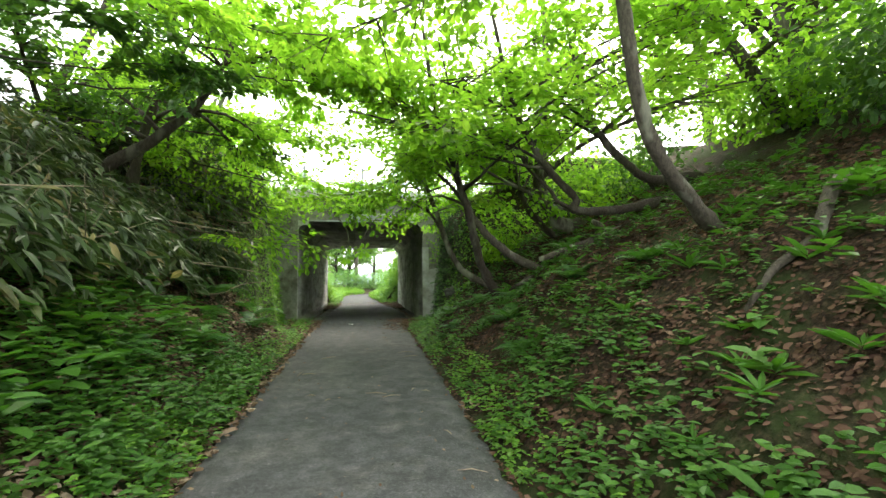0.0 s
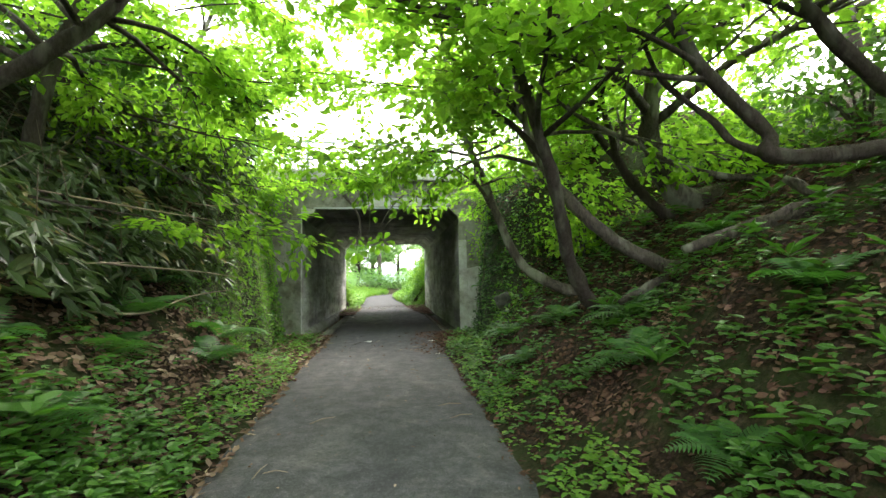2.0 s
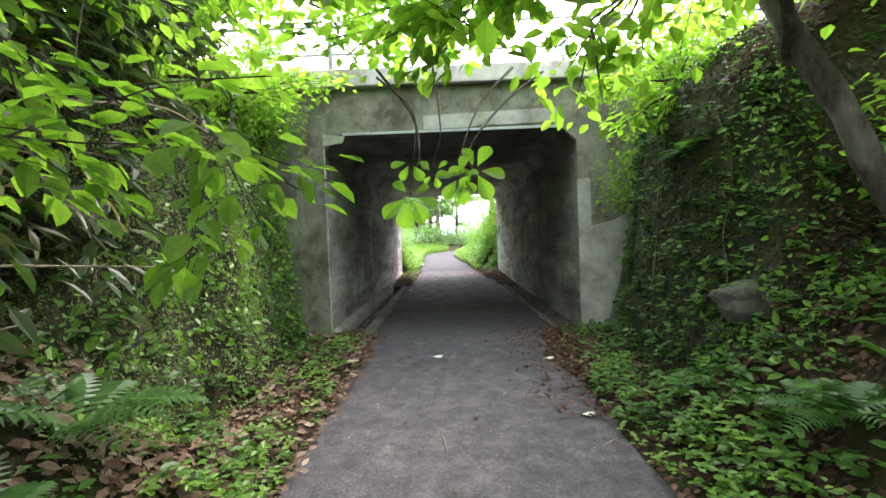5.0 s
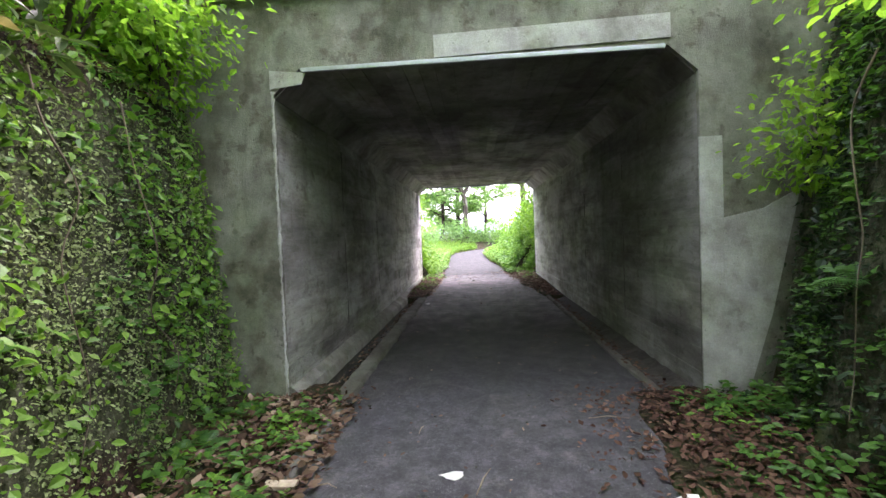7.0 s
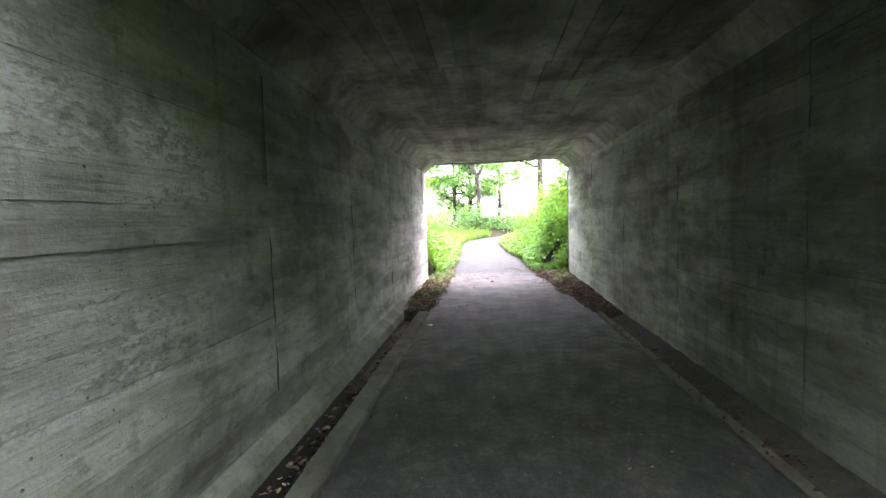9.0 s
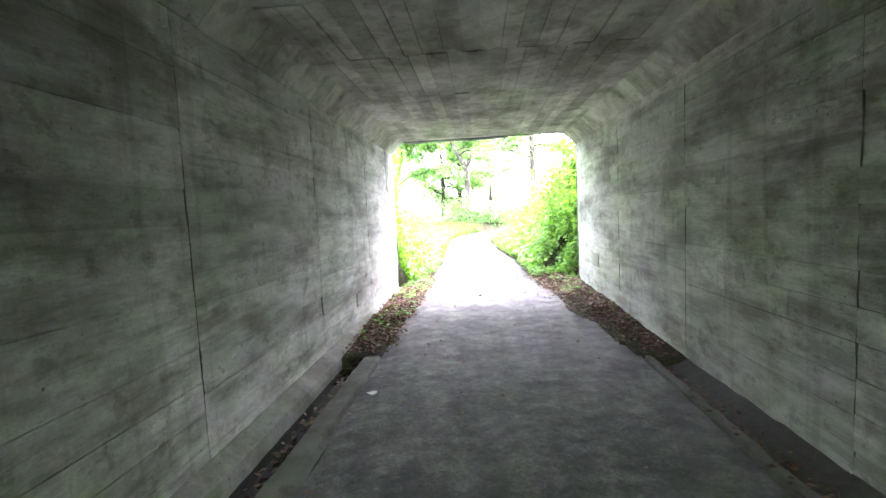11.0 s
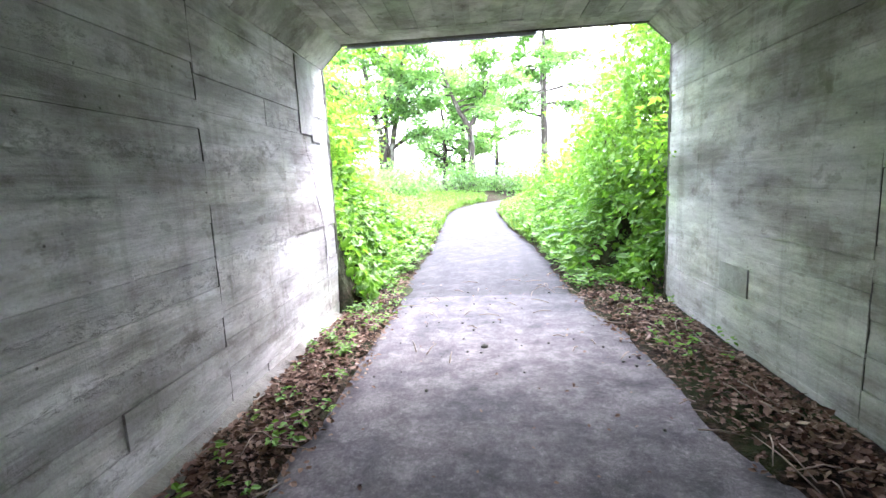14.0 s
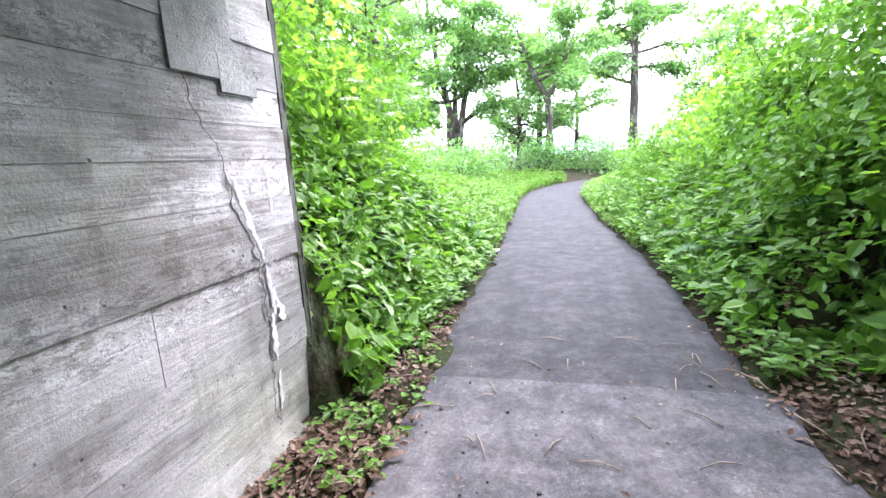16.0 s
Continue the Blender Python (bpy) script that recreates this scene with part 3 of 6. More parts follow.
# ---- the underpass ----
JOINTS_L = [0.0, 2.1, 4.25, 6.47, 8.78, LEN]
JOINTS_R = [0.0, 2.1, 4.23, 6.32, 8.5, LEN]


def board_wall(name, side, joints, label):
    """A cast wall: shallow board marks on a thick backing."""
    rows = [(side * (HALF + 0.012), side * (HALF + 0.36), 0.0, LEN, -0.4, TOP + 0.3)]
    r = random.Random(3 + side)
    for a, b in zip(joints[:-1], joints[1:]):
        z = -0.25
        while z < 2.86:
            h = min(r.choice((0.18, 0.2, 0.2, 0.22, 0.36)), 2.90 - z)
            cut = r.uniform(a + 0.5, b - 0.5) if r.random() < 0.12 else None
            for c, e in ((a, b),) if cut is None else ((a, cut), (cut, b)):
                out = r.uniform(0, 0.012)
                rows.append((side * (HALF - 0.004 + out), side * (HALF + 0.02), c + 0.003, e - 0.003, z + 0.0025, z + h - 0.0025))
            z += h
    rows = [(min(q[0], q[1]), max(q[0], q[1]), *q[2:]) for q in rows]
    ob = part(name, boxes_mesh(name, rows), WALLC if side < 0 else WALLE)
    return tagged(ob, label, "wall", kind="structure")


board_wall("wall_west", -1, JOINTS_L, "stained board-marked concrete underpass wall")
board_wall("wall_east", 1, JOINTS_R, "stained board-marked concrete underpass wall, shaded darker to the south")

# ceiling with the slanted haunches along both walls
rows = [(-HALF - 0.3, HALF + 0.3, 0.0, LEN, TOP + 0.012, TOP + 0.55)]
r = random.Random(5)
y = 0.02
while y < LEN - 0.33:
    n = min(r.choice((1.2, 1.5, 1.8)), LEN - 0.31 - y)
    x = -1.66
    while x < 1.62:
        w = min(r.choice((0.15, 0.18, 0.2)), 1.66 - x)
        rows.append((x + 0.003, x + w - 0.003, y + 0.003, y + n - 0.003, TOP - r.uniform(0, 0.012), TOP + 0.02))
        x += w
    y += n

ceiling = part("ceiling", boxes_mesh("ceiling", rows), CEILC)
tagged(ceiling, "board-marked grey concrete underpass ceiling", "ceiling", kind="structure")
for side, nm in ((-1, "haunch_west"), (1, "haunch_east")):
    verts, faces = [], []
    y = 0.0
    while y < LEN - 0.01:
        n = min(r.choice((0.3, 0.45, 0.6)), LEN - y)
        o = r.uniform(-0.006, 0.006)
        for k in (y + 0.002, y + n - 0.002):
            verts += [(side * (HALF + 0.05), k, 2.84 + o), (side * (1.65 - o), k, TOP + 0.03), (side * (HALF + 0.05), k, TOP + 0.03), (side * (HALF - 0.01 - o), k, 2.83 + o), (side * (1.66), k, TOP - 0.004 + o)]
        b = len(verts) - 10
        for q in ((3, 4, 9, 8), (0, 3, 8, 5), (4, 1, 6, 9), (1, 2, 7, 6), (2, 0, 5, 7)):
            faces.append(tuple(b + i for i in q))
        faces += [(b, b + 3, b + 4, b + 1, b + 2), (b + 7, b + 6, b + 9, b + 8, b + 5)]
        y += n
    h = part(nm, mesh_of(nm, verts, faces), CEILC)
    tagged(h, "slanted concrete haunch between wall and ceiling", "haunch", kind="structure")


def slab(name, outline, y0, y1, material, label, category, kind="structure"):
    """An upright slab from an outline of (x, z), from y0 to y1."""
    bm = bmesh.new()
    f = bm.faces.new([bm.verts.new((x, y0, z)) for x, z in outline])
    ext = bmesh.ops.extrude_face_region(bm, geom=[f])
    bmesh.ops.translate(bm, verts=[v for v in ext["geom"] if isinstance(v, bmesh.types.BMVert)], vec=(0, y1 - y0, 0))
    bmesh.ops.recalc_face_normals(bm, faces=bm.faces)
    ob = part(name, bm, material)
    return tagged(ob, label, category, kind=kind)


def portal(tag, y0, y1):
    for side in (-1, 1):
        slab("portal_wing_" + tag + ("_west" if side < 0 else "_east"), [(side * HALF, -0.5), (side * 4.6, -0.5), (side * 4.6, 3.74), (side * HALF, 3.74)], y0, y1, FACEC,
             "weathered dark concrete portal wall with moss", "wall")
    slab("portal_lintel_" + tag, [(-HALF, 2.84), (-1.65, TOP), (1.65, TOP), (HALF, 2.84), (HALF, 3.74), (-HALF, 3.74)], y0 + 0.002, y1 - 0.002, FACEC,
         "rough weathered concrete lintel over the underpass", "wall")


portal("south", -0.05, 0.0)
portal("north", LEN, LEN + 0.05)
for tag, y0, y1 in (("south", -0.16, 0.5), ("north", LEN - 0.5, LEN + 0.16)):
    bm = box(bmesh.new(), -5.2, 5.2, y0, y1, 3.742, 4.0, 0.02)
    tagged(part("parapet_" + tag, bm, DECKC), "pale concrete bridge parapet kerb", "parapet", kind="structure")
bm = box(bmesh.new(), -5.2, 5.2, 0.5, LEN - 0.5, 3.64, 3.86)
tagged(part("deck", bm, ASPHALT), "road deck over the underpass", "bridge deck", kind="structure")

# repairs on the south face
slab("mortar_band", [(-0.39, 3.09), (1.67, 3.13), (1.67, 3.34), (-0.39, 3.29)], -0.062, -0.046, PATCHC, "pale mortar repair band on the lintel", "repair")
slab("mortar_strip", [(1.885, -0.1), (2.08, -0.1), (2.08, 2.26), (1.885, 2.26)], -0.066, -0.046, PATCHC, "pale mortar strip down the portal edge", "repair")
slab("mortar_patch", [(2.085, -0.1), (2.24, -0.1), (2.48, 0.7), (2.72, 1.78), (2.42, 1.62), (2.085, 1.55)], -0.060, -0.046, PATCHC, "smooth pale mortar patch on the portal wall", "repair")
slab("corner_block", [(-1.92, 2.90), (-1.62, 2.93), (-1.58, 3.03), (-1.92, 3.07)], -0.064, -0.046, PATCHC, "pale mortar block at the opening corner", "repair")
bm = box(bmesh.new(), -1.62, 1.62, -0.075, -0.045, 3.035, 3.075, 0.006)
tagged(part("drip_rail", bm, STEEL), "thin grey metal drip rail along the lintel", "rail")
bm = bmesh.new()
bmesh.ops.create_cone(bm, cap_ends=True, segments=12, radius1=0.022, radius2=0.022, depth=2.1, matrix=pose(-0.55, LEN + 0.06, TOP - 0.01, 0, 90, 0))
tagged(part("conduit", bm, STEEL), "grey plastic conduit under the exit lintel", "pipe")

# worn jambs: broken mortar edges at the openings
def jamb(name, x, y, z0, z1, w, label, seed):
    q = random.Random(seed)
    run = []
    z = z0
    while z < z1:
        run.append((x + q.uniform(-0.004, 0.004), y + q.uniform(-0.004, 0.004), z, w * q.uniform(0.5, 1.1)))
        z += 0.035
    return tagged(part(name, tubes_mesh(name, [run], 6, 0.5), PATCHC if y < 1 else FACEC), label, "trim", kind="structure")


jamb("trim_west", -HALF - 0.005, -0.05, -0.1, 2.88, 0.018, "chipped pale concrete arris of the opening", 4)
jamb("trim_east", HALF + 0.0, -0.05, -0.1, 2.24, 0.014, "chipped pale concrete arris of the opening", 5)
jamb("trim_north_west", -HALF - 0.005, LEN + 0.05, -0.1, 2.84, 0.014, "broken concrete arris at the exit", 6)
jamb("trim_north_east", HALF + 0.005, LEN + 0.05, -0.1, 2.84, 0.014, "broken concrete arris at the exit", 7)

# repairs on the west wall near the exit
bm = box(bmesh.new(), -1.900, -1.889, LEN - 0.80, LEN - 0.38, 2.06, 2.80, 0.002)
tagged(part("mortar_panel", bm, PATCHC), "smooth grey mortar panel on the concrete wall", "repair")
bm = box(bmesh.new(), -1.900, -1.887, LEN - 0.5, LEN - 0.22, 2.0, 2.18, 0.002)
tagged(part("mortar_panel", bm, PATCHC), "small grey mortar panel on the concrete wall", "repair")
q = random.Random(12)


def ribbon(name, rows, x, thick, material, label, category):
    """A thin ragged deposit or crack on the west wall: rows of (y, z, half width)."""
    verts, faces = [], []
    for y, z, w in rows:
        a, b = y - w * q.uniform(0.5, 1.3), y + w * q.uniform(0.5, 1.3)
        verts += [(x, a, z), (x + thick, a + 0.25 * w, z), (x + thick, b - 0.25 * w, z), (x, b, z)]
    for i in range(len(rows) - 1):
        k = 4 * i
        faces += [(k, k + 1, k + 5, k + 4), (k + 1, k + 2, k + 6, k + 5), (k + 2, k + 3, k + 7, k + 6)]
    return tagged(part(name, mesh_of(name, verts, faces), material), label, category)


yy, crack = LEN - 0.72, []
for k in range(90):
    z = 2.05 - k * 0.0215
    yy += q.gauss(0.0032, 0.012)
    crack.append((yy, z, 0.011 * q.uniform(0.15, 1.0) * (1.3 if 20 < k < 70 else 0.6)))
ribbon("wall_crack", crack, -1.8945, 0.001, CRACK, "dark ragged vertical crack in the concrete wall", "crack")
for k0, k1, w in ((22, 44, 0.034), (44, 60, 0.018), (58, 72, 0.03), (74, 86, 0.02)):
    rows = [(crack[k0][0] + (crack[k1][0] - crack[k0][0]) * (k - k0) / (k1 - k0) + 0.05 + q.gauss(0, 0.004), crack[k][1], w * q.uniform(0.6, 1.1) * math.sin(math.pi * (k - k0 + 0.6) / (k1 - k0 + 0.2)) ** 0.6) for k in range(k0, k1)]
    ribbon("lime_deposit", rows, -1.8945, 0.0008, LIME, "white lime deposit beside the wall crack", "lime deposit")
rows = [(LEN - 0.22 + q.gauss(0, 0.006), 1.62 - 0.02 * k, 0.018 * q.uniform(0.3, 1.0)) for k in range(14)]
ribbon("lime_deposit", rows, -1.8945, 0.0008, LIME, "white lime deposit near the exit edge", "lime deposit")
rows = [(LEN - 0.30 + 0.006 * k + q.gauss(0, 0.008), 0.95 - 0.02 * k, 0.04 * q.uniform(0.3, 1.0)) for k in range(12)]
ribbon("lime_deposit", rows, -1.8945, 0.0008, LIME, "white lime deposit near the exit edge", "lime deposit")
for side, joints in ((-1, JOINTS_L), (1, JOINTS_R)):
    for y in joints[1:-1]:
        run = [(side * (HALF + 0.006), y + q.uniform(-0.008, 0.008), z, 0.0065 * q.uniform(0.4, 1.4)) for z in np.arange(0.1, 2.83, 0.13)]
        tagged(part("joint_seam", tubes_mesh("joint_seam", [run], 5), MUD), "dark vertical construction joint in the wall", "joint", group="wall joints")


def extruded(name, profile, y0, y1, step, material, label, category, shake, seed, last=None):
    q = random.Random(seed)
    ys = np.arange(y0, y1 + 1e-6, step)
    verts, faces = [], []
    for yy in ys:
        f = (yy - y0) / (y1 - y0)
        for (xa, za), (xb, zb) in zip(profile, last or profile):
            x, z = xa + (xb - xa) * f, za + (zb - za) * f
            verts.append((x + q.uniform(-shake, shake), yy, z + q.uniform(-shake, shake)))
    k = len(profile)
    for i in range(len(ys) - 1):
        for j in range(k - 1):
            faces.append((i * k + j, i * k + j + 1, (i + 1) * k + j + 1, (i + 1) * k + j))
    ob = part(name, mesh_of(name, verts, faces, False), material)
    return tagged(ob, label, category, kind="structure")


extruded("gutter_west", [(-1.91, 0.10), (-1.885, 0.085), (-1.815, 0.02), (-1.80, -0.03), (-1.79, -0.15), (-1.49, -0.15)], 0.02, LEN - 0.25, 0.15, FILLETC,
         "pale sloping concrete gutter fillet at the wall foot", "gutter", 0.006, 1,
         [(-1.91, 0.085), (-1.87, 0.065), (-1.70, -0.01), (-1.68, -0.05), (-1.67, -0.15), (-1.49, -0.15)])
extruded("kerb_west", [(-1.495, -0.16), (-1.485, 0.0), (-1.47, 0.018), (-1.315, 0.018), (-1.30, 0.0), (-1.29, -0.05)], -1.6, 6.6, 0.15, KERBC,
         "mossy concrete kerb between path and gutter", "kerb", 0.007, 3)
extruded("kerb_east", [(1.485, -0.05), (1.49, 0.0), (1.505, 0.01), (1.56, 0.01), (1.575, -0.01), (1.60, -0.09)], 0.02, 6.4, 0.15, KERBC,
         "dirty concrete kerb between path and gutter", "kerb", 0.008, 4)
extruded("gutter_east", [(1.59, -0.09), (1.68, -0.075), (1.78, -0.06), (1.86, -0.03), (1.91, 0.0)], 0.02, LEN - 0.1, 0.15, MUDDRY,
         "muddy gutter beside the underpass wall", "gutter", 0.012, 2)
bm = box(bmesh.new(), -1.79, -1.492, 0.03, LEN - 0.3, -0.2, -0.105)
tagged(part("water", bm, WATER), "shallow dark water in the gutter", "water", kind="structure")

# bridge railing
def railing(y):
    base = new("bridge_railing")
    base.location = (0, y, 4.0)
    for k in range(-3, 4):
        bm = box(bmesh.new(), k * 1.77 - 0.035, k * 1.77 + 0.035, -0.03, 0.03, 0, 0.78, 0.006)
        part("post", bm, STEEL, base)
    for z in (0.29, 0.71):
        bm = bmesh.new()
        bmesh.ops.create_cone(bm, cap_ends=True, segments=10, radius1=0.022, radius2=0.022, depth=10.6, matrix=pose(0, 0, z, 0, 90, 0))
        part("rail", bm, STEEL, base)
    return tagged(base, "grey steel pipe railing on the bridge parapet", "railing")


railing(0.05)
railing(LEN - 0.05)


bm = box(bmesh.new(), 1.886, 1.900, 9.62, 10.04, 0.50, 0.73, 0.002)
tagged(part("mortar_panel", bm, PATCHC), "square grey mortar panel low on the concrete wall", "repair")

# ---- plants ----
def limb_runs(q, start, way, length, radius, droop=0.0, twigs=5):
    """A branch with its twigs: tube runs, and rows of (place, way) where leaves sit."""
    runs, seats = [], []
    p, d = Vector(start), Vector(way).normalized()
    run = []
    n = 7
    for k in range(n):
        run.append((*p, radius * (1 - 0.8 * k / (n - 1))))
        d = (d + Vector((q.gauss(0, 0.13), q.gauss(0, 0.13), q.gauss(0, 0.10) - droop * 0.1))).normalized()
        if k > 2:
            for _ in range(twigs // 2 + 1):
                td = (d + Vector((q.gauss(0, 0.7), q.gauss(0, 0.7), q.gauss(0, 0.28)))).normalized()
                tl = length * q.uniform(0.14, 0.34)
                a, b = p.copy(), p + td * tl * 0.55 + Vector((0, 0, -0.03))
                c = p + td * tl + Vector((0, 0, -0.10 * tl))
                runs.append([(*a, radius * 0.30), (*b, radius * 0.2), (*c, 0.003)])
                for m in range(5):
                    u = 0.25 + 0.75 * m / 4
                    seats.append((a.lerp(c, u), td))
        p = p + d * (length / (n - 1))
    runs.append(run)
    return runs, seats


def tree(label, trunk, limbs, reach, leaves, size, leaf_mat, bark, seed, low=0.4, lean=(0, 0, 0.35), shape=OVAL, spread=0.16, extra=()):
    """A tree: its trunk's rows (x, y, z, radius), limbs, and leaves on the twigs."""
    q = random.Random(seed)
    foot = Vector(trunk[0][:3])
    base = new("tree")
    base.location = foot
    tagged(base, label, "tree")
    local = [(x - foot.x, y - foot.y, z - foot.z, r) for x, y, z, r in trunk]
    run = smooth_run(local, 5)
    flare = [(run[0][0], run[0][1], run[0][2] - 0.25, run[0][3] * 1.7)]
    part("trunk", tubes_mesh("trunk", [flare + run], 10, 0.35), bark, base)
    seats = []
    stems = [run]
    for row in extra:
        e = smooth_run([(x - foot.x, y - foot.y, z - foot.z, r) for x, y, z, r in row], 5)
        part("stem", tubes_mesh("stem", [e], 8, 0.3), bark, base)
        stems.append(e)
    for k in range(limbs):
        st = stems[k % len(stems)]
        i = int(len(st) * q.uniform(low, 0.98))
        x, y, z, r = st[min(i, len(st) - 1)]
        w = q.uniform(0, 2 * math.pi)
        way = Vector((math.cos(w), math.sin(w), q.uniform(-0.1, 0.5))) + Vector(lean)
        runs, got = limb_runs(q, (x, y, z), way, reach * q.uniform(0.55, 1.15), max(r * 0.55, 0.012), 0.6)
        part("branch", tubes_mesh("branch", runs, 5), bark, base)
        seats += got
    if seats:
        pick = [seats[q.randrange(len(seats))] for _ in range(leaves)]
        pos = np.array([tuple(a) for a, b in pick]) + NR.normal(0, spread, (leaves, 3)) * (1, 1, 0.6)
        along = np.array([tuple(b) for a, b in pick]) + jitter(leaves, 0.8) * (1, 1, 0.5) + (0, 0, -0.15)
        up = jitter(leaves, 0.45) + (0, 0, 1)
        part("crown", leaf_cloud("crown", pos, along, up, size * NR.uniform(0.55, 1.25, leaves), shape), leaf_mat, base)
    return base


# the leaning trees rooted in the east bank
tree("grey-barked tree bending out of the leafy bank", [(3.72, -10.2, 1.65, 0.10), (3.35, -10.3, 1.95, 0.085), (2.87, -10.45, 2.42, 0.075), (2.66, -10.5, 3.0, 0.070), (2.57, -10.5, 3.7, 0.066), (2.6, -10.2, 5.2, 0.056), (2.7, -9.9, 7.2, 0.04)],
     12, 2.8, 3250, 0.125, LEAF, BARK, 21, 0.7)
tree("thin tree curving up from the bank beside the portal", [(3.05, -5.3, 0.92, 0.085), (2.73, -5.22, 1.06, 0.075), (2.34, -5.1, 1.22, 0.07), (2.06, -4.8, 1.5, 0.067), (1.82, -4.75, 2.0, 0.063), (1.64, -4.5, 2.7, 0.058), (1.42, -4.4, 3.3, 0.052), (1.2, -4.3, 4.2, 0.042), (1.0, -4.2, 5.4, 0.03)],
     11, 2.2, 3250, 0.12, LEAF, BARK, 22, 0.62, extra=([(1.70, -4.55, 2.35, 0.035), (1.55, -4.75, 2.52, 0.03), (1.35, -4.9, 2.72, 0.02)],))
tree("upright tree with lichen-grey bark on the bank", [(2.62, -6.0, 0.88, 0.095), (2.42, -6.15, 1.08, 0.085), (2.20, -6.3, 1.42, 0.078), (2.02, -6.55, 1.85, 0.074), (1.88, -6.7, 2.3, 0.070), (1.74, -6.75, 2.7, 0.064), (1.58, -6.8, 3.2, 0.056), (1.3, -6.7, 4.2, 0.045), (1.1, -6.5, 5.8, 0.028)],
     11, 2.6, 3250, 0.13, LEAF, BARKDARK, 23, 0.6, extra=([(1.80, -6.72, 2.5, 0.04), (1.55, -6.5, 2.9, 0.032), (1.2, -6.3, 3.25, 0.022), (0.8, -6.2, 3.5, 0.012)],))
tree("sweeping tree curving up from a low root on the bank", [(4.35, -7.0, 1.75, 0.10), (3.8, -6.75, 1.40, 0.088), (3.31, -6.55, 1.35, 0.080), (3.02, -6.5, 1.45, 0.076), (2.53, -6.5, 1.73, 0.072), (2.19, -6.48, 2.05, 0.068), (2.04, -6.35, 2.32, 0.064), (1.93, -6.15, 2.67, 0.058), (1.80, -6.1, 3.02, 0.052), (1.72, -6.05, 3.6, 0.045), (1.6, -5.9, 4.8, 0.03)],
     11, 2.4, 3000, 0.125, LEAF, BARK, 34, 0.62, extra=([(1.78, -6.1, 3.1, 0.036), (1.6, -6.15, 3.35, 0.03), (1.2, -6.2, 3.6, 0.022), (0.7, -6.3, 3.9, 0.012)],))
tree("low-sweeping tree bent up at a knee on the bank", [(5.4, -8.2, 2.62, 0.10), (4.83, -8.1, 2.42, 0.085), (4.2, -8.05, 2.27, 0.072), (3.64, -8.0, 2.20, 0.066), (3.22, -7.95, 2.22, 0.066), (3.27, -7.9, 2.42, 0.060), (2.96, -7.85, 2.76, 0.056), (2.72, -7.8, 3.1, 0.052), (2.43, -7.75, 3.68, 0.046), (2.35, -7.7, 4.0, 0.042), (2.1, -7.6, 5.4, 0.03)],
     13, 2.6, 3250, 0.125, LEAF, BARKDARK, 24, 0.62,
     extra=([(3.3, -7.92, 2.22, 0.045), (3.05, -7.8, 2.36, 0.036), (2.94, -7.7, 2.58, 0.030), (2.62, -7.5, 3.03, 0.024), (2.55, -7.3, 3.62, 0.016)],
            [(2.45, -7.75, 3.65, 0.032), (2.1, -7.8, 3.85, 0.025), (1.6, -7.9, 4.0, 0.018), (1.1, -8.0, 4.1, 0.010)]))
tree("forked tree curving out of the upper bank", [(4.5, -5.35, 2.15, 0.11), (4.05, -5.3, 2.12, 0.085), (3.76, -5.3, 2.33, 0.075), (3.48, -5.3, 2.66, 0.068), (3.35, -5.25, 2.95, 0.062), (3.20, -5.1, 3.26, 0.05), (2.95, -5.1, 3.65, 0.04), (2.6, -5.0, 4.5, 0.025)],
     12, 2.6, 2750, 0.125, LEAF, BARKDARK, 35, 0.5, extra=([(3.35, -5.25, 2.95, 0.05), (3.24, -5.35, 3.25, 0.046), (3.18, -5.3, 3.56, 0.042), (3.12, -5.3, 3.94, 0.036), (3.0, -5.2, 5.2, 0.022)],))
tree("stout smooth-barked tree on the upper bank", [(4.75, -5.6, 2.35, 0.17), (4.35, -5.55, 2.26, 0.16), (4.02, -5.55, 2.36, 0.15), (3.80, -5.6, 2.66, 0.135), (3.62, -5.7, 3.0, 0.125), (3.52, -5.85, 3.35, 0.12), (3.6, -5.9, 4.0, 0.11), (3.7, -5.9, 5.6, 0.08), (3.7, -5.8, 7.4, 0.045)],
     14, 3.0, 3250, 0.125, LEAF, BARK, 36, 0.55,
     extra=([(4.9, -6.2, 2.45, 0.05), (4.4, -6.15, 2.46, 0.042), (3.98, -6.1, 2.54, 0.036), (3.6, -6.1, 2.65, 0.034), (3.01, -6.1, 2.93, 0.030), (2.45, -6.1, 3.20, 0.026), (2.1, -6.1, 3.46, 0.02), (1.6, -6.1, 3.9, 0.012)],))
tree("leaning trunk high on the wooded bank", [(5.3, -8.0, 2.8, 0.10), (4.5, -8.0, 2.72, 0.075), (4.0, -8.0, 3.03, 0.062), (3.7, -8.0, 3.34, 0.055), (3.5, -7.95, 3.75, 0.048), (3.3, -7.8, 5.0, 0.03)], 12, 2.8, 2750, 0.125, LEAF, BARKDARK, 25, 0.4)
tree("straight woodland tree on the upper bank", [(6.6, -8.6, 3.3, 0.12), (6.0, -8.5, 4.2, 0.11), (5.3, -8.4, 5.5, 0.09), (5.0, -8.3, 7.8, 0.05)], 14, 2.8, 2750, 0.125, LEAF, BARK, 26, 0.3)
tree("dark woodland tree on the upper bank", [(7.4, -8.0, 3.6, 0.18), (7.3, -8.0, 5.0, 0.17), (7.1, -7.8, 7.0, 0.13), (7.0, -7.6, 9.0, 0.07)], 14, 3.2, 2750, 0.14, LEAF, BARKDARK, 27, 0.2)
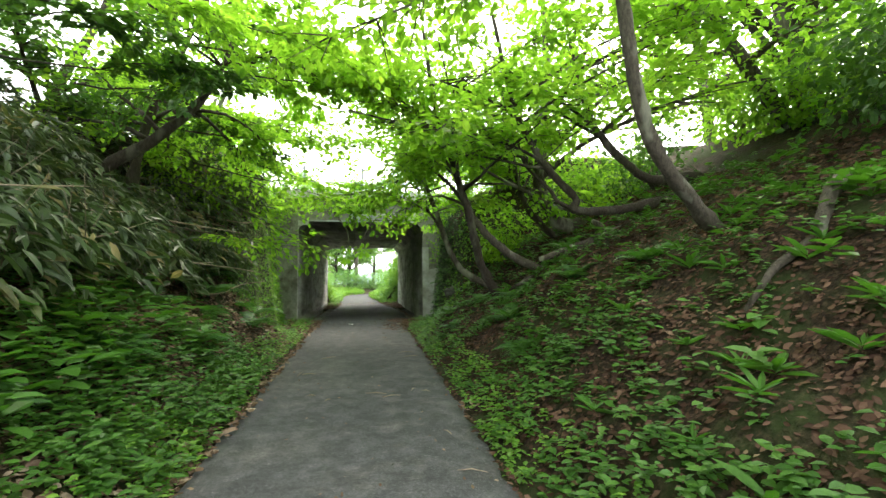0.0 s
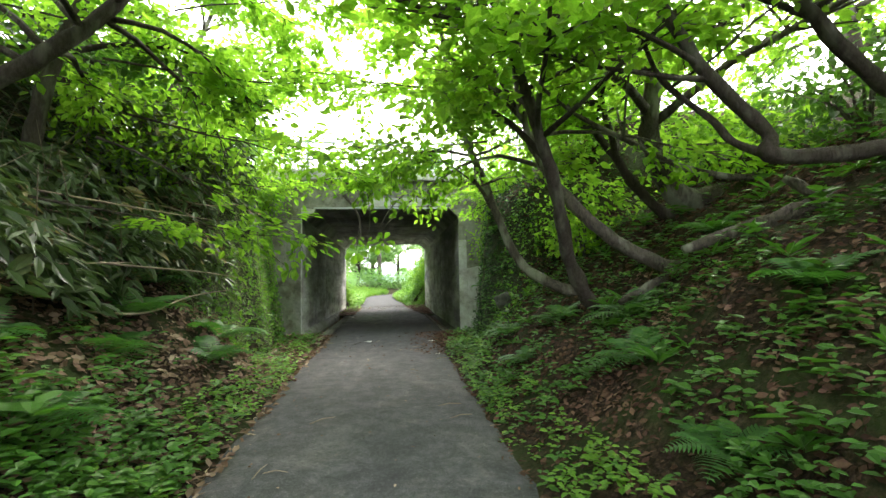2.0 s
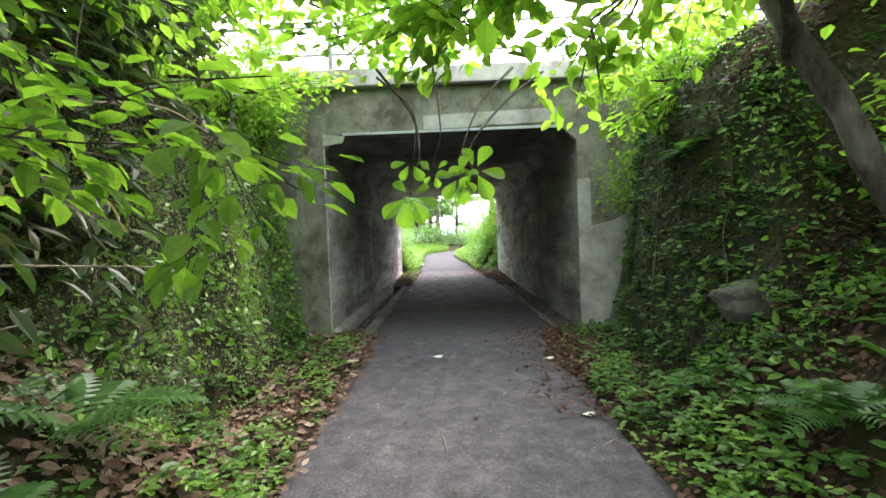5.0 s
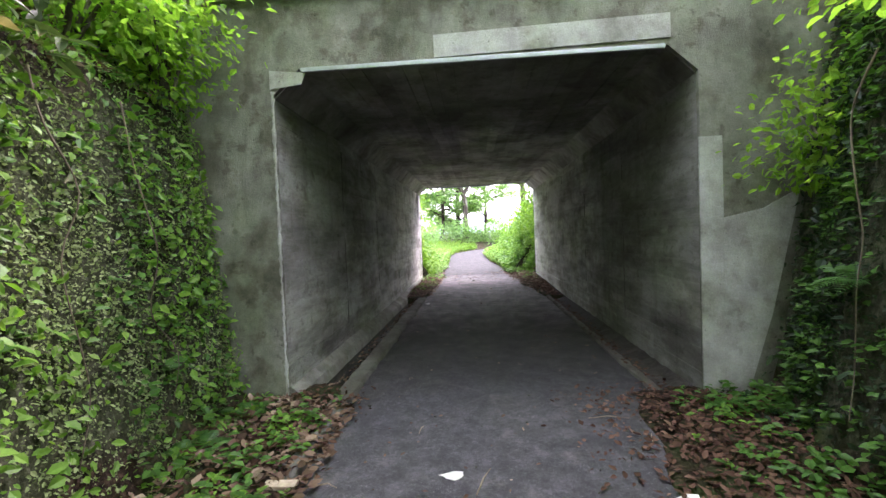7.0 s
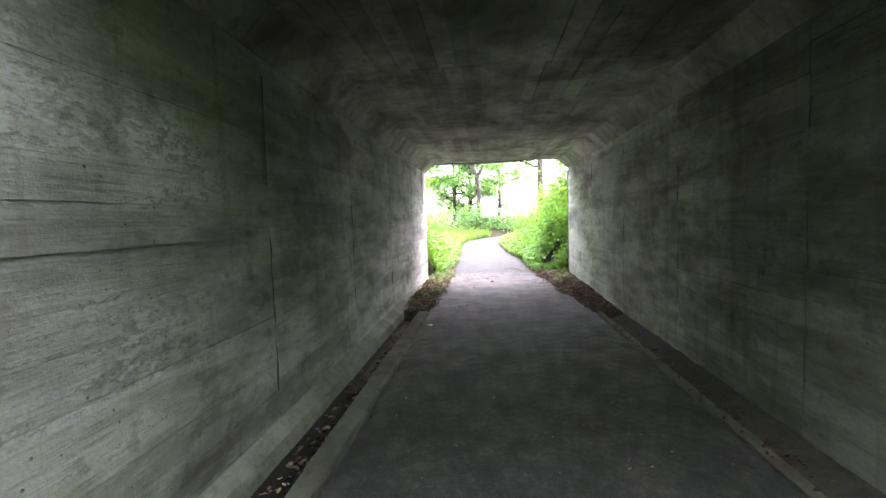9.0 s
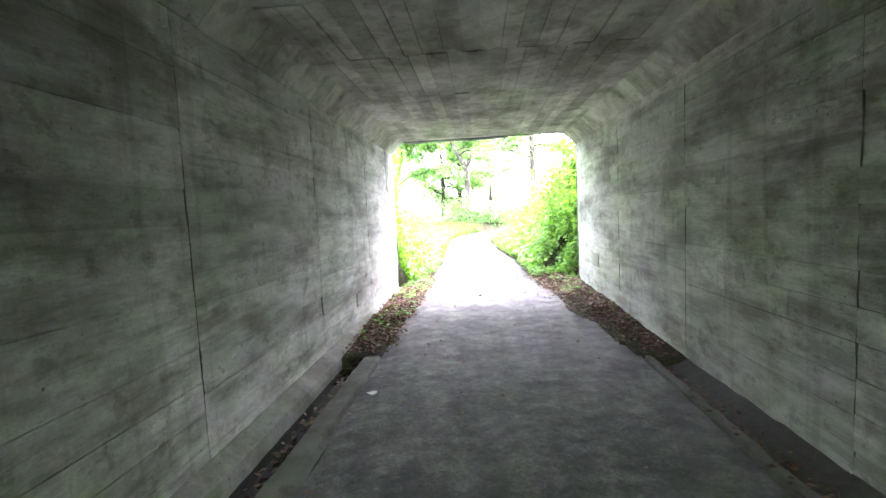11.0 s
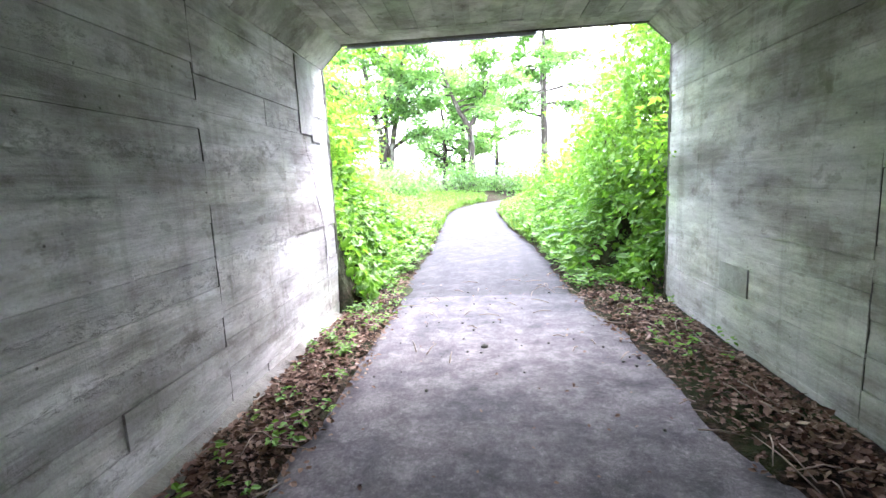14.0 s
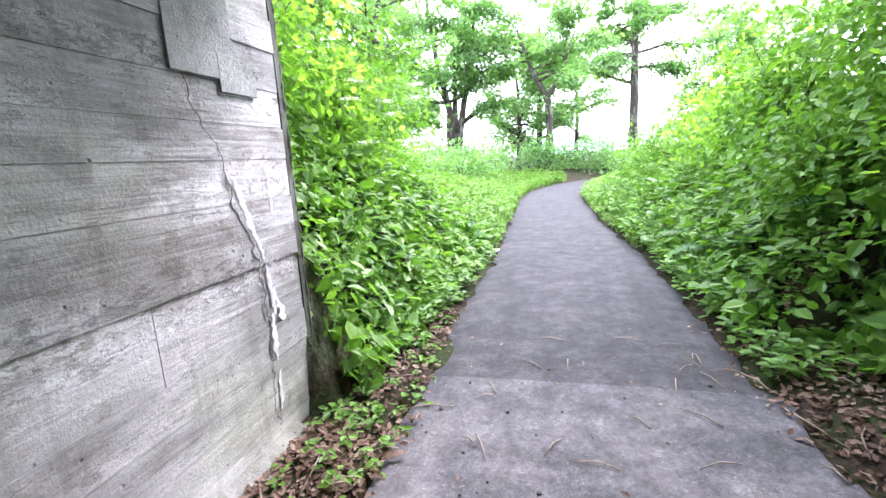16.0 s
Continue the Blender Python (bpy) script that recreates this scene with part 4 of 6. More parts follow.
tree("woodland tree above the portal bank", [(4.8, -2.6, 3.2, 0.10), (4.7, -2.5, 4.4, 0.09), (4.9, -2.4, 6.0, 0.07), (4.8, -2.2, 7.6, 0.04)], 13, 2.4, 3000, 0.12, LEAF, BARK, 28, 0.15)
tree("woodland tree on the embankment", [(6.8, 1.5, 3.8, 0.13), (6.7, 1.6, 5.5, 0.11), (6.9, 1.7, 8.0, 0.07)], 14, 2.8, 3000, 0.15, LEAF, BARK, 29, 0.2)
tree("woodland tree deep on the bank", [(9.5, -3.5, 4.3, 0.16), (9.4, -3.4, 6.5, 0.13), (9.2, -3.2, 9.5, 0.07)], 14, 3.4, 3500, 0.18, LEAF, BARKDARK, 30, 0.1)
tree("woodland tree deep on the bank", [(9.0, -12.5, 4.3, 0.16), (8.8, -12.4, 6.5, 0.13), (8.5, -12.2, 9.5, 0.07)], 14, 3.4, 3250, 0.18, LEAF, BARKDARK, 31, 0.1)
# the west side
tree("slanting tree among the bamboo grass", [(-4.6, -6.8, 2.4, 0.10), (-3.9, -6.6, 3.0, 0.09), (-3.2, -6.4, 3.6, 0.08), (-2.6, -6.1, 4.5, 0.06), (-2.2, -5.8, 5.8, 0.04)], 14, 2.7, 4800, 0.13, LEAF, BARKDARK, 41, 0.45, (0.25, 0, 0.2))
tree("dark-leaved tree above the bamboo grass", [(-4.2, -5.2, 2.9, 0.10), (-4.0, -5.1, 4.2, 0.09), (-3.5, -5.0, 5.6, 0.06), (-3.0, -4.9, 7.0, 0.035)], 15, 2.3, 6000, 0.12, LEAF, BARKDARK, 49, 0.3, (0.2, 0, 0.15))
tree("leafy tree above the west side of the portal", [(-4.4, -2.0, 3.4, 0.10), (-4.2, -2.0, 4.6, 0.09), (-3.7, -1.9, 5.8, 0.06), (-3.2, -1.8, 7.2, 0.035)], 14, 2.2, 7500, 0.12, LEAF, BARK, 50, 0.25, (0.2, 0, 0.15))
tree("dark-leaved tree on the west bank", [(-5.6, -9.5, 3.2, 0.13), (-5.3, -9.3, 4.4, 0.12), (-4.8, -9.0, 5.8, 0.09), (-4.4, -8.6, 7.6, 0.05)], 15, 2.9, 8500, 0.13, LEAFDARK, BARKDARK, 42, 0.15)
tree("dark-leaved tree on the west bank", [(-6.2, -4.5, 3.6, 0.13), (-6.0, -4.4, 5.0, 0.11), (-5.4, -4.2, 6.6, 0.08), (-5.0, -4.0, 8.2, 0.05)], 15, 2.9, 8000, 0.13, LEAFDARK, BARKDARK, 43, 0.15)
tree("woodland tree on the embankment", [(-5.6, 1.8, 3.8, 0.12), (-5.4, 1.8, 5.3, 0.10), (-4.9, 1.7, 7.4, 0.06)], 14, 2.5, 6500, 0.13, LEAF, BARK, 44, 0.15)
tree("woodland tree deep on the west bank", [(-9.0, -8.0, 4.3, 0.16), (-8.8, -7.9, 6.5, 0.13), (-8.4, -7.6, 9.5, 0.07)], 14, 3.4, 7000, 0.18, LEAFDARK, BARKDARK, 45, 0.1)
tree("woodland tree deep on the west bank", [(-8.5, -13.0, 4.2, 0.15), (-8.0, -12.8, 6.0, 0.12), (-7.2, -12.4, 8.6, 0.07)], 14, 3.2, 7000, 0.17, LEAFDARK, BARKDARK, 46, 0.1)
# overhead, behind and above the walker; crowns kept dense to dim the ground
tree("tall tree arching over the path", [(-3.6, -15.5, 1.8, 0.16), (-3.3, -15.2, 3.6, 0.14), (-2.4, -14.4, 5.6, 0.11), (-1.0, -13.0, 7.4, 0.06)], 14, 3.2, 6000, 0.15, LEAF, BARKDARK, 47, 0.45, (0.3, 0.2, 0.2))
tree("tall tree arching over the path", [(3.9, -14.0, 2.2, 0.16), (3.7, -13.6, 4.0, 0.14), (2.9, -12.6, 6.0, 0.10), (1.6, -11.4, 7.6, 0.05)], 14, 3.2, 6000, 0.15, LEAF, BARKDARK, 48, 0.45, (-0.3, 0.2, 0.2))


# extra high crowns, out of view, placed to cut light on the banks
for k, (x, y, x2, y2) in enumerate([(4.8, -15.5, 2.5, -13.5), (-6.6, -15.5, -3.5, -13.0), (-7.4, -11.0, -4.4, -10.0)]):
    z = float(land(x, y))
    tree("added woodland tree, out of view, shading the bank", [(x, y, z, 0.17), ((x + x2) / 2, (y + y2) / 2, z + 3.4, 0.14), (x2, y2, z + 6.2, 0.09), (x2 * 0.8, y2 + 0.3, z + 8.0, 0.05)], 14, 3.4, 5200, 0.17, LEAF, BARKDARK, 700 + k, 0.62, (0, 0, 0.1))


def shrub(label, x, y, z, w, h, leaves, size, leaf_mat, seed, shape=OVAL, stems=9, sink=0.0, depth=None):
    """A bush: stems from one foot and leaves in an uneven mass of clumps."""
    q = random.Random(seed)
    base = new("shrub")
    base.location = (x, y, z)
    tagged(base, label, "shrub")
    runs = []
    tips = []
    dy = depth or w
    for _ in range(stems):
        a = q.uniform(0, 2 * math.pi)
        r = q.uniform(0.15, 1.0)
        t = Vector((math.cos(a) * w * r, math.sin(a) * dy * r, h * q.uniform(0.55, 1.0) * (1.15 - 0.5 * r)))
        runs.append([(0, 0, -0.15 - sink, 0.022), (t.x * 0.35, t.y * 0.35, t.z * 0.55, 0.014), (t.x, t.y, t.z, 0.004)])
        tips.append(t)
        for _ in range(3):
            tips.append(Vector((t.x * q.uniform(0.3, 1.2), t.y * q.uniform(0.3, 1.2), t.z * q.uniform(0.15, 1.0))))
    for run in runs:
        part("stem", tubes_mesh("stem", [run], 5), BARK, base)
    c = np.array([tuple(t) for t in tips])[NR.integers(0, len(tips), leaves)]
    k = 0.17 * (w + h) / 2 + 0.08
    off = NR.normal(0, k, (leaves, 3)) * (1, 1, 0.75)
    pos = c + off
    pos[:, 2] = np.maximum(pos[:, 2], 0.03 - sink)
    along = off * 1.2 + jitter(leaves, 0.35) + (0, 0, -0.15)
    up = jitter(leaves, 0.4) + (0, 0, 1) + off * 1.5
    part("foliage", leaf_cloud("foliage", pos, along, up, size * NR.uniform(0.5, 1.2, leaves), shape), leaf_mat, base)
    return base


# bright shrubs by the portal and on the bridge corners
for k, (x, y, w, h, n, sz, mt) in enumerate([(2.75, -1.3, 0.8, 1.3, 2600, 0.09, LEAF), (3.6, -2.8, 1.0, 1.5, 2600, 0.10, LEAF), (2.7, -0.5, 0.6, 0.9, 1500, 0.08, LEAF), (3.3, -4.3, 0.8, 0.8, 1500, 0.10, LEAF),
                                             (-2.9, -1.2, 0.8, 1.2, 2400, 0.09, LEAF), (-3.4, -2.6, 0.9, 1.3, 2400, 0.10, LEAF), (-2.7, -0.4, 0.6, 1.0, 1600, 0.08, LEAF), (5.0, -5.2, 1.2, 1.2, 2200, 0.12, LEAF),
                                             (5.6, -11.2, 1.3, 1.3, 2200, 0.12, LEAFDARK), (6.5, -9.0, 1.4, 1.4, 2200, 0.12, LEAF), (-5.4, -12.0, 1.4, 1.6, 2600, 0.12, LEAFDARK), (-3.6, -4.0, 0.8, 0.9, 1500, 0.10, LEAF)]):
    shrub("bright leafy shrub on the bank above the path" if mt is LEAF else "dark leafy shrub on the wooded bank", x, y, float(land(x, y)), w, h, n, sz, mt, 60 + k)


def overhang(label, start, way, length, n, size, seed, mat=None, droop=0.1):
    """A long leafy spray reaching over the path."""
    q = random.Random(seed)
    base = new("branch")
    base.location = start
    tagged(base, label, "branch")
    runs, seats = limb_runs(q, (0, 0, 0), way, length, 0.016, droop, 5)
    part("limb", tubes_mesh("limb", runs[-1:], 6), BARKDARK, base)
    for run in runs[:-1]:
        part("twig", tubes_mesh("twig", [run], 4), BARKDARK, base)
    pick = [seats[q.randrange(len(seats))] for _ in range(n)]
    pos = np.array([tuple(a) for a, b in pick]) + NR.normal(0, 0.07, (n, 3)) * (1, 1, 0.5)
    along = np.array([tuple(b) for a, b in pick]) + jitter(n, 0.6) * (1, 1, 0.3) + (0, 0, -0.2)
    part("leaves", leaf_cloud("leaves", pos, along, jitter(n, 0.3) + (0, 0, 1), size * NR.uniform(0.6, 1.2, n)), mat or LEAF, base)
    return base


overhang("bright leafy spray hanging before the portal", (-3.4, -3.6, 4.3), (1, 0.15, 0.0), 2.9, 360, 0.13, 81)
overhang("bright leafy spray hanging before the portal", (-3.2, -5.6, 3.0), (1, 0.1, -0.12), 2.5, 200, 0.13, 82)
overhang("bright leafy spray hanging beside the path", (-3.1, -6.7, 2.1), (1, 0.45, -0.22), 2.0, 230, 0.12, 83)
overhang("bright leafy spray beside the portal", (-2.7, -2.6, 3.1), (0.9, 0.3, -0.05), 1.1, 110, 0.10, 89)
overhang("bright leafy spray beside the portal", (2.9, -2.4, 3.0), (-0.7, 0.2, -0.1), 1.2, 150, 0.10, 93)
overhang("bright leafy spray over the path", (1.7, -4.4, 3.4), (-1, 0.3, -0.1), 1.8, 260, 0.12, 84)
for k, (at, way, length, n) in enumerate([((-3.2, -5.0, 3.5), (1, 0.1, -0.10), 2.9, 260), ((-3.1, -5.7, 3.9), (1, 0.2, -0.06), 3.3, 300), ((-3.0, -3.4, 3.8), (1, 0.1, 0.0), 2.8, 460), ((1.6, -4.6, 3.7), (-1, -0.1, -0.1), 1.8, 280), ((-2.9, -7.4, 4.7), (1, 0.3, 0.0), 3.0, 560), ((2.3, -3.2, 4.8), (-1, 0.1, 0.05), 2.4, 460),
                                           ((-3.6, -9.4, 4.4), (1, 0.5, 0.05), 3.0, 560), ((-3.2, -1.6, 4.5), (1, -0.3, 0.2), 2.2, 420), ((-3.0, -4.2, 5.4), (1, 0.2, 0.1), 3.2, 620)]):
    overhang("leafy branch reaching over the path", at, way, length, n, 0.12, 870 + k)
for k, (at, way, length, n) in enumerate([((-3.4, -11.6, 4.6), (1, 0.3, 0.08), 3.2, 520), ((-3.6, -10.4, 5.4), (1, 0.2, 0.06), 3.6, 560), ((-3.2, -8.8, 5.2), (1, 0.3, 0.04), 3.4, 560), ((-3.4, -7.2, 5.8), (1, 0.2, 0.02), 3.4, 560), ((-3.2, -6.2, 5.0), (1, 0.3, 0.0), 2.8, 480),
                                           ((2.6, -9.6, 5.2), (-1, 0.3, 0.05), 2.8, 420), ((2.8, -11.8, 5.0), (-1, 0.4, 0.08), 2.8, 420), ((-3.4, -4.6, 6.4), (1, 0.2, 0.0), 3.2, 520), ((-3.0, -2.4, 5.6), (1, 0.1, 0.05), 2.4, 420), ((-2.8, -13.2, 5.0), (1, 0.5, 0.05), 3.0, 480)]):
    overhang("leafy branch reaching over the path", at, way, length, n, 0.11, 1200 + k)
overhang("leafy spray over the path", (-2.4, -8.2, 4.0), (1, 0.4, -0.1), 2.6, 420, 0.14, 85)
overhang("leafy spray over the path", (2.2, -8.0, 4.3), (-1, 0.4, -0.1), 2.6, 420, 0.14, 86)
for k, (at, way, length, n) in enumerate([((-4.6, -8.2, 4.0), (1, 0.3, 0.02), 2.6, 560), ((-4.4, -6.6, 4.3), (1, 0.2, 0.05), 2.6, 560), ((-4.2, -9.8, 3.9), (1, 0.5, 0.1), 2.4, 520), ((-4.6, -5.2, 4.8), (1, 0.2, 0.05), 2.8, 560), ((-4.8, -7.4, 4.9), (1, 0.1, 0.1), 2.8, 600)]):
    overhang("dark leafy branch over the bamboo grass bank", at, way, length, n, 0.12, 930 + k, LEAFDARK)
for k, (x, y) in enumerate([(5.4, -6.9), (6.4, -8.6), (5.9, -5.2), (7.2, -7.0), (6.2, -10.4), (7.6, -9.6), (5.2, -3.9)]):
    shrub("leafy undergrowth on the crest of the bank", x, y, float(land(x, y)), 1.1, 1.0, 700, 0.13, LEAF if k % 2 else LEAFDARK, 960 + k)
overhang("leafy spray beside the portal", (2.6, -1.6, 3.2), (-0.6, -0.5, -0.25), 1.3, 220, 0.10, 87)
overhang("leafy spray beside the portal", (-2.5, -1.4, 3.3), (0.8, -0.4, -0.2), 1.2, 160, 0.10, 88)


def big_leaf(length, width, teeth=9, blunt=0.72):
    """One large toothed leaf along x, folded on its midrib, pleated along its side veins. blunt: over 1 the leaf is widest towards its tip."""
    bm = bmesh.new()
    n = 2 * teeth
    mid, left, right = [], [], []
    for i in range(n + 1):
        t = i / n
        w = width * math.sin(math.pi * min(t ** blunt, 1)) ** 0.8 * (1 + (0.05 if i % 2 else -0.05)) if 0 < i < n else 0.001
        x, z = t * length, -0.22 * length * t * t
        fwd = 0.10 * length * (w / max(width, 1e-6)) + 0.3 * length / n * (i % 2)
        rib = 0.004 * length * (1 if i % 2 else -1)
        mid.append(bm.verts.new((x, 0, z)))
        left.append(bm.verts.new((min(x + fwd, length * 1.02), w, z + 0.16 * w + rib)))
        right.append(bm.verts.new((min(x + fwd, length * 1.02), -w, z + 0.16 * w + rib)))
    for i in range(n):
        bm.faces.new((mid[i], mid[i + 1], left[i + 1], left[i]))
        bm.faces.new((right[i], right[i + 1], mid[i + 1], mid[i]))
    return bm


def palm_spray(at, leaves, twig, seed):
    """A twig end with a whorl of large toothed leaves: rows of (angle, length), the angle turned in the upright plane across the path."""
    q = random.Random(seed)
    base = new("leaf_spray")
    base.location = at
    tagged(base, "large bright toothed leaves hanging from a twig", "leaves", group="hanging leaf sprays")
    part("twig", tubes_mesh("twig", [smooth_run([(0, 0, 0, 0.004), *twig], 4)], 6), BARKDARK, base)
    for a, length in leaves:
        leaf = part("leaf", big_leaf(length, length * 0.34, 12, 1.45), LEAFBIG, base)
        x = Vector((math.cos(radians(a)), q.uniform(-0.35, -0.05), math.sin(radians(a)))).normalized()
        z = Vector((q.uniform(-0.25, 0.25), -0.75, 0.66))
        y = z.cross(x).normalized()
        z = x.cross(y)
        leaf.matrix_basis = Matrix(((x.x, y.x, z.x, 0.03 * x.x), (x.y, y.y, z.y, 0.03 * x.y), (x.z, y.z, z.z, 0.03 * x.z), (0, 0, 0, 1)))


for k, (at, leaves, twig) in enumerate([((-0.321, -4.168, 1.736), ((213, 0.22), (255, 0.21), (297, 0.185), (338, 0.18), (135, 0.125), (30, 0.12)), ((0.0, 0.02, 0.07, 0.004), (0.03, 0.03, 0.16, 0.005), (0.06, 0.08, 0.26, 0.006), (0.0, 0.4, 0.6, 0.008), (-0.3, 0.9, 1.1, 0.012))),
                                         ((-0.018, -4.168, 1.843), ((232, 0.165), (276, 0.17), (318, 0.13), (170, 0.14), (15, 0.11), (75, 0.12)), ((0.01, 0.02, 0.06, 0.004), (0.03, 0.08, 0.2, 0.005), (0.2, 0.5, 0.6, 0.008), (0.5, 1.0, 1.0, 0.012))),
                                         ((0.081, -4.135, 1.88), ((297, 0.20), (352, 0.19), (178, 0.17), (225, 0.13), (60, 0.17), (110, 0.15)), ((-0.03, 0.03, 0.05, 0.004), (0.0, 0.1, 0.2, 0.006), (0.3, 0.6, 0.6, 0.009), (0.7, 1.2, 1.0, 0.012))),
                                         ((-0.173, -4.102, 1.884), ((225, 0.075), (285, 0.085), (345, 0.10), (40, 0.09), (150, 0.07)), ((0.0, 0.03, 0.08, 0.003), (0.05, 0.1, 0.3, 0.005), (0.0, 0.5, 0.9, 0.009))),
                                         ((-0.313, -4.127, 1.95), ((238, 0.12), (300, 0.13), (190, 0.12), (350, 0.10)), ((0.02, 0.04, 0.08, 0.003), (0.0, 0.3, 0.4, 0.006), (-0.3, 0.8, 0.8, 0.01)))]):
    palm_spray(at, [(a, 0.82 * d) for a, d in leaves], twig, 90 + k)


# ferns
def frond_mesh(name, length, seed):
    q = random.Random(seed)
    verts, faces = [], []
    n = 15
    prev = None
    for i in range(n + 1):
        t = i / n
        x, z = length * (t - 0.12 * t * t), length * (0.52 * t - 0.62 * t * t)
        here = len(verts)
        verts += [(x, 0.004, z), (x, -0.004, z)]
        if prev is not None:
            faces.append((prev, prev + 1, here + 1, here))
        prev = here
        if i:
            w = length * 0.30 * math.sin(math.pi * min(0.12 + 0.88 * t, 1)) ** 0.8 + 0.006
            for s in (1, -1):
                b = len(verts)
                dx = w * 0.35
                wd = length * 0.026
                verts += [(x - wd, 0, z), (x + dx * 0.5 - wd, s * w * 0.55, z + 0.01 - 0.05 * w), (x + dx, s * w, z - 0.22 * w), (x + dx * 0.5 + wd * 0.9, s * w * 0.5, z + 0.005), (x + wd, 0, z)]
                faces.append((b, b + 1, b + 2, b + 3, b + 4) if s < 0 else (b + 4, b + 3, b + 2, b + 1, b))
    return mesh_of(name, verts, faces)


FRONDS = [frond_mesh("frond", 1.0, k) for k in range(2)]
for me in FRONDS:
    me.materials.append(FERN)


def fern(x, y, size, seed, count=8):
    q = random.Random(seed)
    base = new("fern")
    base.location = (x, y, float(land(x, y)) + 0.01)
    n = slope_of(np.array([x]), np.array([y]))[0]
    tagged(base, "green arching fern growing in the bank", "fern", group="ferns")
    for k in range(count):
        f = new("frond", FRONDS[k % 2])
        f.parent = base
        a = k * 360 / count + q.uniform(-18, 18)
        sc = size * q.uniform(0.7, 1.1)
        lift = -18 - 22 * (n[0] * math.cos(radians(a)) + n[1] * math.sin(radians(a))) * -1 + q.uniform(-8, 8)
        f.matrix_basis = pose(0, 0, 0, 0, lift, a) @ Matrix.Diagonal((sc, sc, sc, 1))


q = random.Random(77)
FERNS = [(-2.15, -4.6, 0.75), (-2.9, -5.0, 0.75), (-1.95, -5.4, 0.55), (-2.6, -5.8, 0.7), (-2.4, -6.6, 0.6), (-2.0, -8.0, 0.55), (-2.7, -7.7, 0.6), (-2.2, -9.6, 0.55), (-2.9, -10.6, 0.7), (-2.2, -11.2, 0.6), (-2.6, -12.0, 0.7),
         (2.2, -7.6, 0.5), (2.7, -6.6, 0.6), (1.75, -5.9, 0.45), (2.0, -8.9, 0.5), (2.9, -8.6, 0.5), (2.3, -5.6, 0.5), (3.3, -9.6, 0.5), (-2.12, -1.2, 0.34), (-2.1, -0.45, 0.3), (2.15, -1.4, 0.3), (2.25, -2.5, 0.35), (2.15, -0.5, 0.3),
         (1.7, 13.6, 0.6), (1.55, 14.5, 0.65), (1.9, 13.0, 0.6), (1.5, 15.6, 0.6), (2.2, 12.7, 0.5), (-2.1, 12.9, 0.4), (3.6, -6.8, 0.5), (-3.3, -8.8, 0.6), (1.9, -4.6, 0.4)]
for k, (x, y, sz) in enumerate(FERNS):
    fern(x, y, sz, 300 + k)


# silt and debris banked up at the ends of the underpass
def silt(x, y):
    x, y = np.asarray(x, dtype=float), np.asarray(y, dtype=float)
    bump = 0.012 * wobble(x * 3, y * 3, 2.0)
    r = smooth01(1.05, 1.7, x + 0.14 * wobble(y, x, 1.3)) * smooth01(5.6, 10.0, y) * (1 - smooth01(12.6, 13.6, y))
    l = smooth01(1.20, 1.40, -x + 0.06 * wobble(y, x, 2.3)) * smooth01(5.8, 8.6, y) * (1 - smooth01(12.2, 12.9, y))
    s = smooth01(0.95, 1.6, x + 0.15 * wobble(y, x, 1.6)) * smooth01(-3.0, -1.8, y) * (1 - smooth01(-0.5, 0.3, y))
    w = smooth01(1.25, 1.55, -x) * smooth01(-2.4, -1.6, y) * (1 - smooth01(-0.1, 0.5, y))
    top = np.maximum.reduce([r * 0.07, l * 0.03, s * 0.04, w * 0.04])
    return np.where(top > 0.004, top + bump * (top > 0.02), -0.4) - 0.004


# low herbs over the banks: short plants of several leaves
def herbs(name, label, count, x0, x1, y0, y1, keep, size, height, mat, lobes=5, shape=OVAL):
    p, n = scatter(count, x0, x1, y0, y1, keep)
    m = len(p)
    under = (p[:, 1] > 0) & (p[:, 1] < LEN)
    p[:, 2] = np.where(under, np.maximum(silt(p[:, 0], p[:, 1]), -0.08), p[:, 2])
    hgt = height * NR.uniform(0.35, 1.2, m)
    top = p + n * 0.3 * hgt[:, None] + np.column_stack([NR.normal(0, 0.03, (m, 2)), hgt * 0.9])
    pos, along, up, sz = [], [], [], []
    turn = NR.uniform(0, 2 * math.pi, m)
    for k in range(lobes):
        a = turn + k * 2 * math.pi / lobes + NR.normal(0, 0.25, m)
        pos.append(top + NR.normal(0, 0.012, (m, 3)) - np.column_stack([np.zeros((m, 2)), hgt * 0.35 * (k % 2)]))
        along.append(np.column_stack([np.cos(a), np.sin(a), NR.normal(0.05, 0.18, m)]))
        up.append(n * 0.5 + (0, 0, 0.8) + jitter(m, 0.2))
        sz.append(size * NR.uniform(0.5, 1.25, m))
    me = leaf_cloud(name, np.vstack(pos), np.vstack(along), np.vstack(up), np.concatenate(sz), shape)
    ob = part(name, me, mat)
    return tagged(ob, label, "plants", kind="stuff")


def clumps(x, y, f=1.0, cut=0.0):
    return np.clip(0.5 + 0.55 * wobble(x * 1.1 + 9, y, 1.5 * f) + 0.3 * wobble(x, y + 4, 4.3 * f) - cut, 0, 1)


def off_path(x, y, gap):
    xl, xr = np.interp(y, EDGE_Y, EDGE_L), np.interp(y, EDGE_Y, EDGE_R)
    return np.where(x > 0, x - xr, xl - x) - gap


herbs("herb_cover_east", "low green woodland herbs on the leafy bank", 4200, 1.2, 5.8, -14.5, -0.2, lambda x, y: np.where(off_path(x, y, 0.05) > 0, np.clip(clumps(x, y, 1, 0.05), 0, 1) * np.exp(-off_path(x, y, 0) / 3.2), 0), 0.075, 0.11, LEAFHERB)
